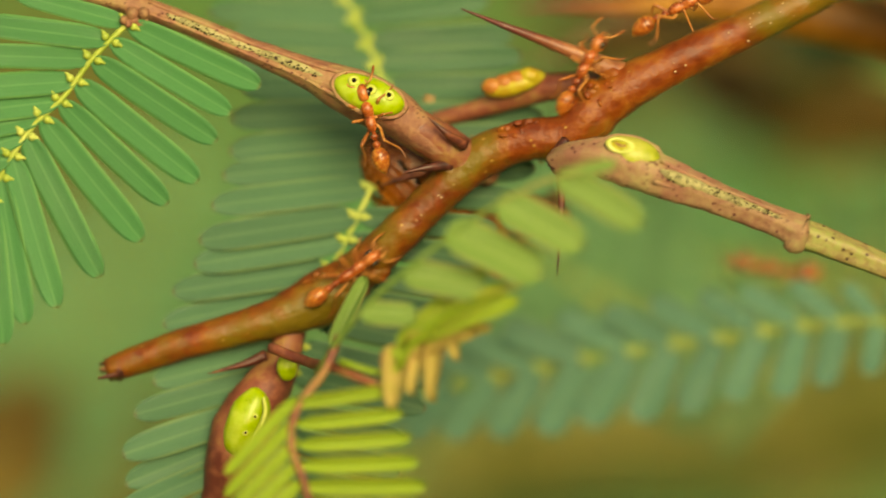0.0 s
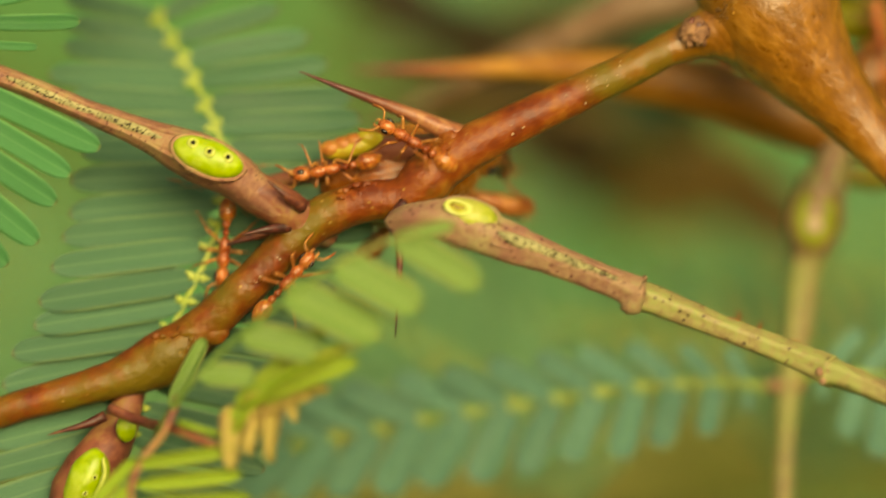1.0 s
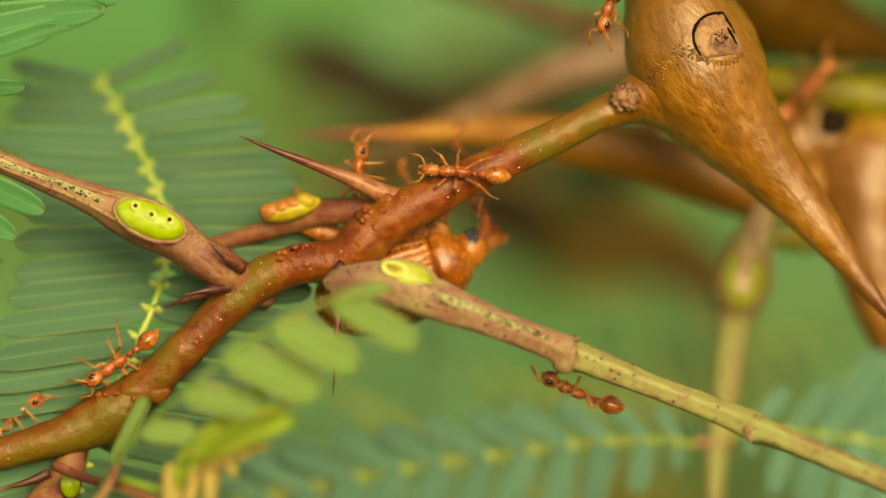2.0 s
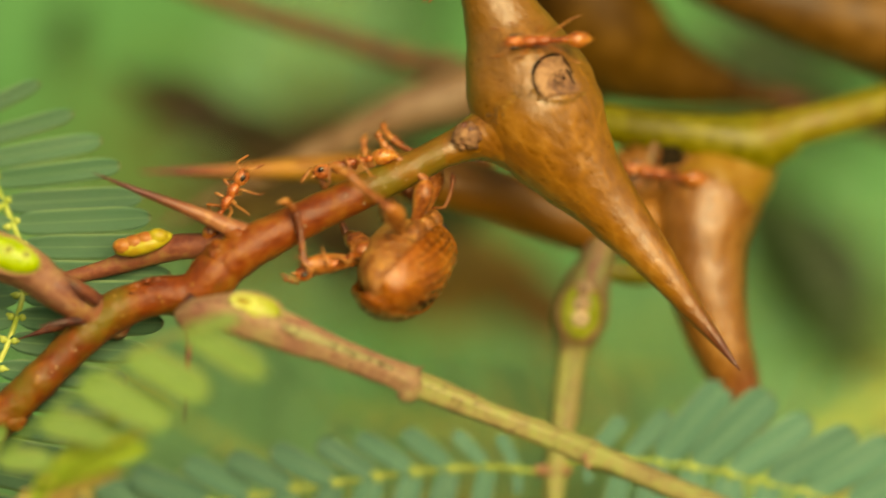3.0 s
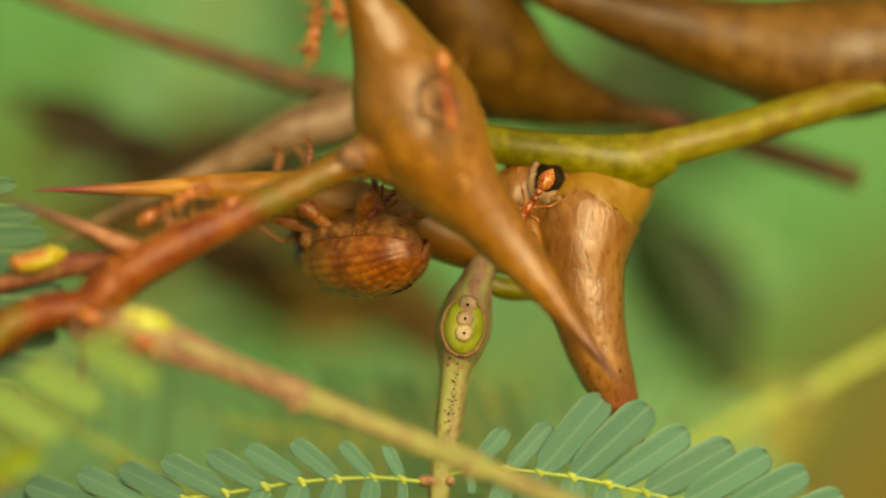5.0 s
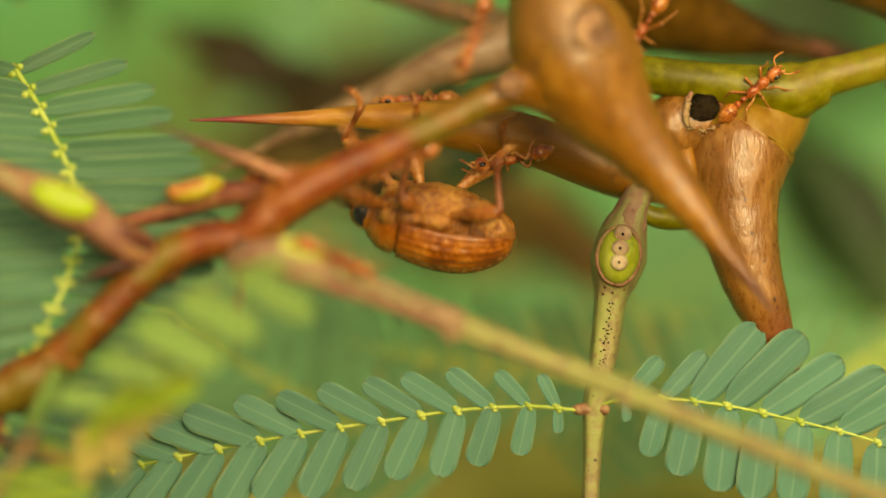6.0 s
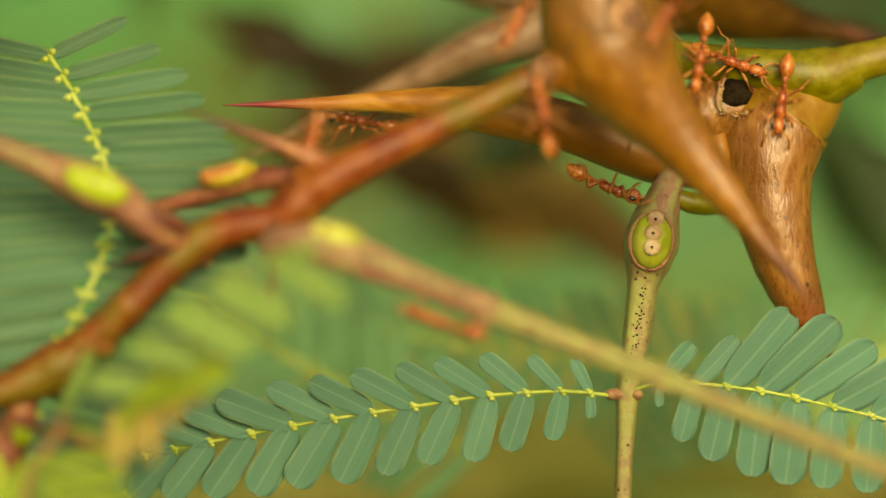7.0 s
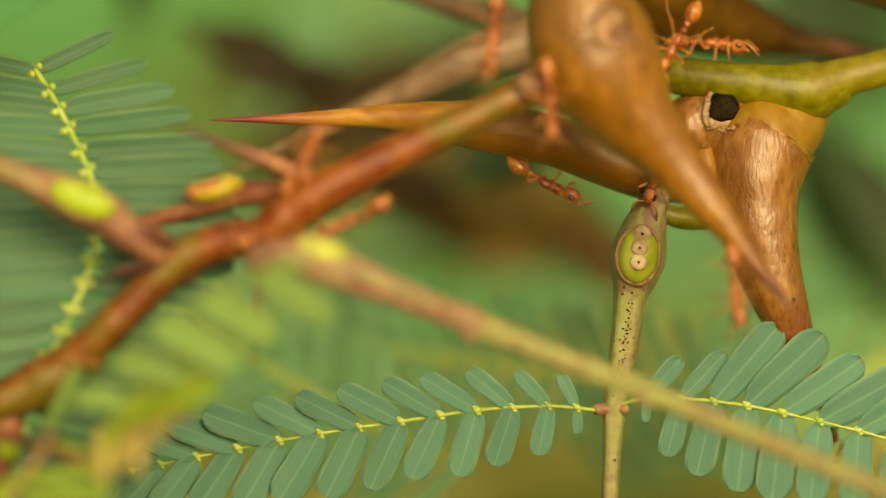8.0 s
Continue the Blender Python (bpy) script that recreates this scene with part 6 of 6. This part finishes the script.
def motions():
    walk(focus, [(t, pose(0, y * MM, 0)) for t, y in ((0, -1.0), (1.2, -0.7), (2.3, 0.1), (3.0, 1.9), (3.5, 2.7), (4.2, 2.7), (5.3, 7.8), (8.0, 8.3))])
    walk(weevil, turning((
        (0.0, (-15.6, 2.80, -4.95), -42, 112, 10), (0.1, (-15.2, 2.70, -4.94), -36, 112, 10), (0.2, (-12.71, 2.20, -5.87), 0, 160, 5), (0.3, (-12.40, 1.20, -6.14), 10, 190, 0), (0.5, (-11.7, 1.30, -6.10), 12, 195, 0), (0.8, (-9.80, 1.80, -5.45), 15, 170, 0), (0.9, (-10.2, 2.60, -4.0), 12, 120, 5), (1.0, (-10.7, 2.90, -1.75), 12, 70, 5), (1.2, (-10.8, 2.90, -1.55), 15, 60, 5),
        (1.7, (-9.30, 2.90, -2.59), 16, 100, 5), (2.3, (-6.54, 0.80, -3.81), 20, 170, 0), (2.4, (-5.20, 0.80, -3.21), 18, 185, 10), (2.5, (-4.06, 0.80, -2.87), 18, 205, 15), (2.6, (-4.34, 0.80, -2.16), 24, 200, 45), (2.8, (-1.34, 0.60, -2.18), 35, 195, 58), (3.0, (-2.26, 0.60, -1.65), 40, 190, 62), (3.3, (-2.23, 0.60, -1.72), 45, 185, 60), (3.5, (-1.34, 0.80, -1.89), 22, 215, 30),
        (3.7, (-0.28, 2.00, -0.78), 20, 180, 20), (3.8, (0.26, 3.40, -0.50), 30, 150, 45), (4.0, (4.04, 4.90, -1.19), 14, 160, 62), (4.2, (5.16, 5.60, 0.35), -14, 150, 5), (4.5, (5.57, 7.20, 0.35), 5, 165, 45), (4.75, (3.23, 7.80, -0.16), 10, 170, 76), (4.85, (1.83, 7.80, -0.39), 188, 10, 70), (5.05, (-0.51, 7.60, -0.86), 188, 12, 35),
        (5.3, (-3.55, 7.40, -1.68), 188, 15, 0), (5.4, (-3.10, 7.60, -1.45), 218, -38, -5), (5.5, (-3.15, 7.60, -1.68), 212, -42, -8), (5.6, (-3.35, 7.60, -1.36), 196, 20, 0), (5.7, (-2.80, 7.60, -2.04), 178, 10, 0), (5.8, (-2.62, 7.60, -2.26), 168, 8, 0), (5.9, (-5.31, 7.60, -0.51), 118, 60, 0),
        (6.0, (-3.03, 7.60, -2.30), 172, -30, 0), (6.1, (-4.60, 7.60, -2.15), 176, -50, 0), (6.2, (-3.42, 7.60, -2.85), 190, -30, 0), (6.3, (-3.19, 7.60, -31.18), 215, -40, 0), (6.45, (0, 12, -250), 240, -60, 0), (6.6, (2, 14, -610), 260, -20, 0), (6.7, (4, 16, -880), 270, 10, 0), (8.0, (4, 16, -880), 270, 10, 0))))
    paths = (
        # along the upper stalk, then down the stem
        ((0.0, (-17.85, -2.00, -2.32), 104, 70), (0.1, (-17.46, -1.80, -2.39), 110, 60), (0.2, (-16.63, 0.20, -3.54), 150, 50), (0.3, (-17.59, 0.80, -4.18), 215, 60), (0.4, (-17.71, 0.80, -3.94), 275, 70), (0.5, (-17.46, 0.80, -4.38), 290, 80), (0.7, (-17.60, 0.80, -4.03), 262, 90), (1.0, (-17.46, 0.80, -4.44), 265, 90), (1.2, (-16.33, 0.00, -4.99), 245, 70), (2.3, (-20.58, -0.80, -8.01), 210, 40), (2.6, (-21.75, -0.60, -9.56), 205, 30), (4.0, (-28.68, 0.80, -9.44), 190, 0), (8.0, (-29.73, 0.80, -10.28), 180, 0)),
        ((0.0, (-10.13, -0.60, -0.36), 60, 60), (0.3, (-11.66, -0.40, -0.87), 100, 60), (0.5, (-10.3, -0.60, -1.00), 205, 130), (0.8, (-12.08, -0.60, -1.91), 130, 50), (1.0, (-13.39, 0.30, -1.61), 190, 40), (1.2, (-11.2, 0.90, -1.35), 150, 60), (2.3, (-9.82, 1.60, 0.75), 60, 30), (3.0, (-9.44, 0.90, 0.76), 60, 40), (3.5, (-8.54, 1.60, 1.08), 30, 0), (3.8, (-9.01, 0.20, 0.97), 10, 10), (4.0, (-7.18, -0.20, 1.42), 5, 20), (4.2, (-7.95, -0.40, 0.90), 40, 60), (5.3, (-6.96, 1.20, 1.69), 20, 0), (6.5, (-10.16, 0.60, -1.15), 0, 30), (7.0, (-9.43, 0.00, 0.23), 70, 60), (7.5, (-9.69, 1.00, -0.40), 40, 30), (8.0, (-9.11, -0.40, 0.37), 60, 60)),
        ((0.0, (-6.70, -0.20, 1.94), 25, 30), (0.5, (-4.82, -0.20, 2.05), 200, 170), (0.8, (-8.51, -0.70, -0.75), 210, 130), (1.0, (-10.30, -0.90, -0.70), 150, 110), (1.2, (-8.68, -0.90, -0.67), 110, 80), (2.3, (-5.22, -0.80, 0.97), 190, 100), (2.4, (-5.07, -1.00, 1.04), 190, 95), (2.5, (-4.78, -1.00, 1.01), 188, 90), (2.7, (-5.70, -0.40, 0.07), 200, 60), (3.0, (-5.19, -0.40, -1.53), 200, 10), (3.5, (-3.16, -1.00, -0.26), 215, 60), (4.0, (-5.11, 0.20, -1.04), 200, 10), (4.2, (-3.37, 0.20, -0.03), 200, 10), (5.3, (-6.72, 1.00, 1.69), 205, 10), (5.5, (-3.08, 1.60, 2.85), 205, 60), (6.5, (-7.17, 0.40, -2.25), 200, 10), (7.0, (-9.11, 1.20, -1.27), 200, 10), (7.5, (-2.89, -0.20, 0.48), 250, 30), (8.0, (-7.12, 0.40, -2.00), 205, 10)),
        ((0.0, (0.19, 0.40, 12.89), 260, 120), (1.2, (0.19, 0.40, 10.72), 262, 120), (2.3, (-1.33, 0.20, 4.69), 242, 150), (2.4, (-3.34, -0.20, 3.58), 205, 170), (2.5, (-4.27, -0.20, 2.66), 200, 165), (2.7, (-4.94, 0.40, 1.61), 205, 175), (3.0, (-4.49, 0.60, 2.36), 195, 175), (3.3, (-3.83, 0.60, 2.40), 195, 175), (3.5, (-2.83, 0.20, 3.15), 200, 165), (3.8, (-0.75, 0.00, 2.31), 210, 140), (4.0, (-1.02, -0.30, 2.40), 215, 130), (4.2, (-0.91, 1.20, 1.58), 215, 150), (5.3, (1.59, 7.20, 1.36), 230, 100), (5.5, (0.73, 7.00, 1.11), 235, 100), (6.0, (0.17, 7.40, 0.46), 190, 20), (6.5, (1.90, 5.20, 3.00), 160, 60), (6.8, (-0.50, 0.20, 1.72), 110, 80), (7.0, (0.15, 0.00, 1.60), 100, 80), (7.3, (1.27, -0.20, 2.11), 40, 90), (7.5, (2.73, -0.40, 2.77), 0, 90), (7.8, (1.48, -0.20, 2.15), -40, 90), (8.0, (0.92, -0.20, 2.83), -85, 90)),
        ((0.0, (-18.9, -0.90, -7.95), 35, 80), (0.1, (-17.13, -0.90, -6.89), 40, 80), (0.3, (-15.42, -0.90, -5.58), 42, 80), (0.5, (-15.28, -0.90, -4.66), 46, 80), (0.7, (-15.11, -0.90, -4.54), 60, 80), (1.0, (-15.13, -1.00, -5.95), 48, 80), (1.2, (-17.33, -0.20, -6.26), 55, 80), (2.3, (-23.84, 0.90, -9.44), 30, 10), (8.0, (-24.89, 0.90, -9.75), 20, 0)),
        ((0.0, (1.07, -0.40, 16.54), 250, 90), (2.3, (4.07, -1.60, 9.80), 250, 90), (2.8, (3.77, -0.90, 6.84), 230, 90), (2.9, (3.78, -0.80, 6.91), 205, 90), (3.0, (3.15, -0.55, 7.20), 182, 90), (3.2, (0.14, -0.55, 6.38), 192, 90), (3.3, (-0.04, -0.40, 5.89), 200, 70), (3.5, (-0.82, -0.10, 4.71), 228, 60), (3.7, (0.17, -0.30, 5.13), 232, 70), (4.0, (-0.57, 0.60, 5.76), 256, 30), (4.2, (-1.13, 0.60, 6.18), 264, 10), (5.3, (-0.74, 0.40, 11.12), 285, 10), (5.5, (-0.96, 0.40, 7.37), 280, 20), (6.0, (-1.37, 0.30, 5.51), 250, 20), (6.2, (-1.57, 0.30, 5.20), 258, 20), (6.5, (-2.46, 0.80, 4.26), 222, 20), (6.8, (-1.19, 0.80, 5.29), 230, 30), (7.5, (-0.60, 0.60, 6.04), 265, 20), (8.0, (-1.38, 0.60, 5.50), 262, 20)),
        ((0.0, (-0.94, 0.30, 19.25), 265, 10), (3.0, (-1.19, 0.30, 10.82), 265, 10), (3.5, (-0.98, 0.40, 8.95), 264, 10), (3.7, (-1.00, 0.40, 8.00), 262, 10), (4.0, (-1.60, 0.40, 9.63), 258, 10), (4.2, (-1.24, 0.40, 9.87), 262, 10), (5.3, (-1.89, 0.40, 8.77), 262, 10), (5.6, (-4.44, 0.40, 9.52), 240, 10), (6.5, (2.93, -1.60, 7.09), 200, 70), (7.1, (5.94, -0.80, 5.00), 250, 90), (7.3, (7.59, -0.20, -0.41), 280, 90), (7.5, (7.90, -0.20, -0.35), 290, 90), (7.8, (8.38, 0.40, -3.13), 285, 70), (8.0, (8.51, 0.60, -4.76), 275, 50)),
        ((0.0, (4.54, -1.20, 16.11), 270, 90), (4.2, (5.35, -1.20, 12.51), 275, 90), (5.3, (3.50, -1.60, 4.31), 280, 90), (5.5, (5.19, -1.00, 3.80), 285, 80), (5.8, (5.00, -0.40, 1.41), 282, 90), (6.0, (5.0, 4.60, 1.43), 265, 90), (6.5, (4.5, 4.80, 1.70), 265, 90), (7.2, (4.4, 5.20, 2.20), 260, 100), (7.6, (5.0, 5.6, 1.9), 245, 115), (7.8, (6.08, 8.40, 0.21), 250, 110), (8.0, (5.48, 8.20, 0.07), 252, 100)),
        ((0.0, (9.26, 11.40, 2.16), 30, 60), (5.3, (9.23, 10.00, 2.39), 20, 60), (5.8, (9.44, 8.80, 2.62), 30, 60), (6.0, (10.14, 8.60, 3.20), 40, 70), (6.2, (10.17, 8.60, 3.35), 50, 80), (6.3, (8.76, 8.20, 2.52), 100, 90), (6.5, (7.73, 8.00, 1.69), 170, 90), (6.7, (9.36, 8.40, 3.60), 230, 90), (6.9, (10.11, 8.20, 3.43), 258, 90), (7.0, (10.05, 8.00, 2.41), 262, 90), (7.2, (9.43, 7.20, -0.43), 275, 90), (7.4, (12.12, 8.40, -4.63), 285, 60), (7.5, (11.75, 8.60, -4.67), 262, 30), (7.7, (12.19, 10.60, -7.30), 275, 30), (8.0, (12.50, 11.00, -9.87), 280, 30)),
        ((0.0, (3.0, 11.00, 4.95), 10, 20), (5.3, (3.4, 10.40, 5.04), 8, 20), (6.1, (3.8, 10.20, 5.37), 0, 30), (6.3, (8.56, 10.20, 5.68), -5, 15), (6.5, (8.19, 10.20, 5.18), 60, 40), (6.8, (7.84, 10.20, 5.36), 0, 10), (7.0, (7.84, 8.60, 3.91), -20, 80), (7.4, (7.23, 10.40, 5.24), 20, 20), (7.8, (6.23, 10.40, 5.50), 10, 10), (8.0, (7.60, 10.20, 5.25), -6, 10)),
        ((0.0, (0.06, 10.40, 2.39), 180, 170), (5.3, (-2.87, 10.20, 2.67), 190, 170), (5.9, (-3.77, 10.40, 3.09), 185, 170), (6.2, (-3.68, 10.40, 2.43), 185, 170), (6.4, (-5.89, 8.60, 2.71), 188, 170), (6.5, (-6.49, 8.40, 2.39), 190, 165), (6.7, (-7.30, 9.60, 2.08), 192, 120), (7.0, (-7.43, 10.20, 1.41), 170, 120), (7.4, (-7.11, 9.40, 1.42), 10, 175), (7.5, (-6.78, 9.20, 1.43), 5, 175), (7.7, (-3.94, 10.20, 3.06), 10, 60), (8.0, (-1.93, 10.60, 2.38), 5, 20)),
        ((0.0, (6.4, 13.60, 0.90), 180, 10), (6.55, (6.2, 13.60, 0.80), 150, 10), (6.63, (4.0, 11.00, -0.5), 110, 60), (6.7, (3.27, 8.60, -0.38), 60, 100), (6.8, (2.72, 8.40, -0.66), -10, 176), (7.0, (2.73, 8.40, -1.25), -22, 176), (7.1, (1.15, 8.40, -0.51), -60, 170), (7.2, (0.32, 8.60, 0.46), -20, 175), (7.4, (-2.2, 9.60, 0.80), -15, 176), (7.6, (-2.9, 9.60, 0.85), -10, 176), (7.8, (-1.30, 8.60, 0.44), -30, 178), (8.0, (0.78, 8.40, -0.49), -27, 178)),
        ((0.0, (-3.11, 9.00, -7.80), 170, 0), (0.5, (2.68, 9.00, -5.37), 150, 0), (1.2, (2.46, 0.80, -8.69), 158, 0), (2.3, (-2.52, 0.20, -7.59), 155, 0), (2.5, (-1.82, 0.00, -8.18), 155, -10), (2.7, (-2.86, 0.20, -6.50), 155, 0), (3.0, (-6.60, 0.30, -4.35), 155, 0), (3.3, (-8.40, 1.20, -2.60), 165, 0), (3.5, (-6.74, 0.80, -1.82), 160, 0), (3.7, (-7.44, 1.40, -1.34), 170, 0), (4.2, (-7.74, 0.20, -2.12), 200, 0), (4.6, (-10.68, -1.20, -3.62), 260, 60), (4.9, (-9.66, -2.60, -3.60), 330, 90), (5.3, (-8.57, -3.30, -3.81), 340, 90), (6.2, (-5.16, -2.90, -3.47), 335, 90), (6.5, (-0.38, -2.50, -6.80), 335, 90), (7.0, (-3.91, -2.00, -6.79), 160, 20), (7.5, (-6.87, -2.80, -4.27), 160, 60), (8.0, (-10.36, -0.80, -3.18), 165, 60)),
        ((0.0, (-12.3, 2.30, -3.30), 170, 0), (0.6, (-13.3, 2.10, -3.10), 165, 0), (0.9, (-15.58, 1.40, -3.67), 165, 0), (1.1, (-19.19, 1.10, -0.61), 160, 170), (1.2, (-20.38, 0.90, 0.55), 162, 175), (2.3, (-30.25, 0.60, 3.97), 165, 170), (8.0, (-33.42, 0.60, 5.02), 165, 170)),
        ((0.0, (7.24, 8.80, 2.58), 140, 90), (2.3, (7.05, 8.40, 3.86), 40, 90), (2.6, (9.37, 8.40, 3.14), 60, 90), (3.0, (7.92, 8.20, 2.00), 170, 80), (3.4, (7.57, 8.20, 2.00), 200, 80), (4.2, (5.94, 9.20, 2.53), 170, 60), (5.3, (7.78, 6.60, 1.01), 260, 90), (5.5, (5.84, 4.60, 6.52), 250, 80), (5.8, (5.76, 5.00, 4.91), 240, 80), (6.2, (5.43, 4.80, 6.69), 235, 80), (7.0, (6.62, 5.60, 4.07), 260, 80), (7.7, (5.87, 5.00, 5.81), 250, 80), (8.0, (6.24, 6.00, 5.38), 240, 80)),
    )
    for k, (ant, rows) in enumerate(zip(ants, paths)):
        walk(ant, turning(rows))
        swing_legs(ant, 17 + k % 5, 16, 0, 8)
    swing_legs(weevil, 9, 9, 0, 6.3)


motions()
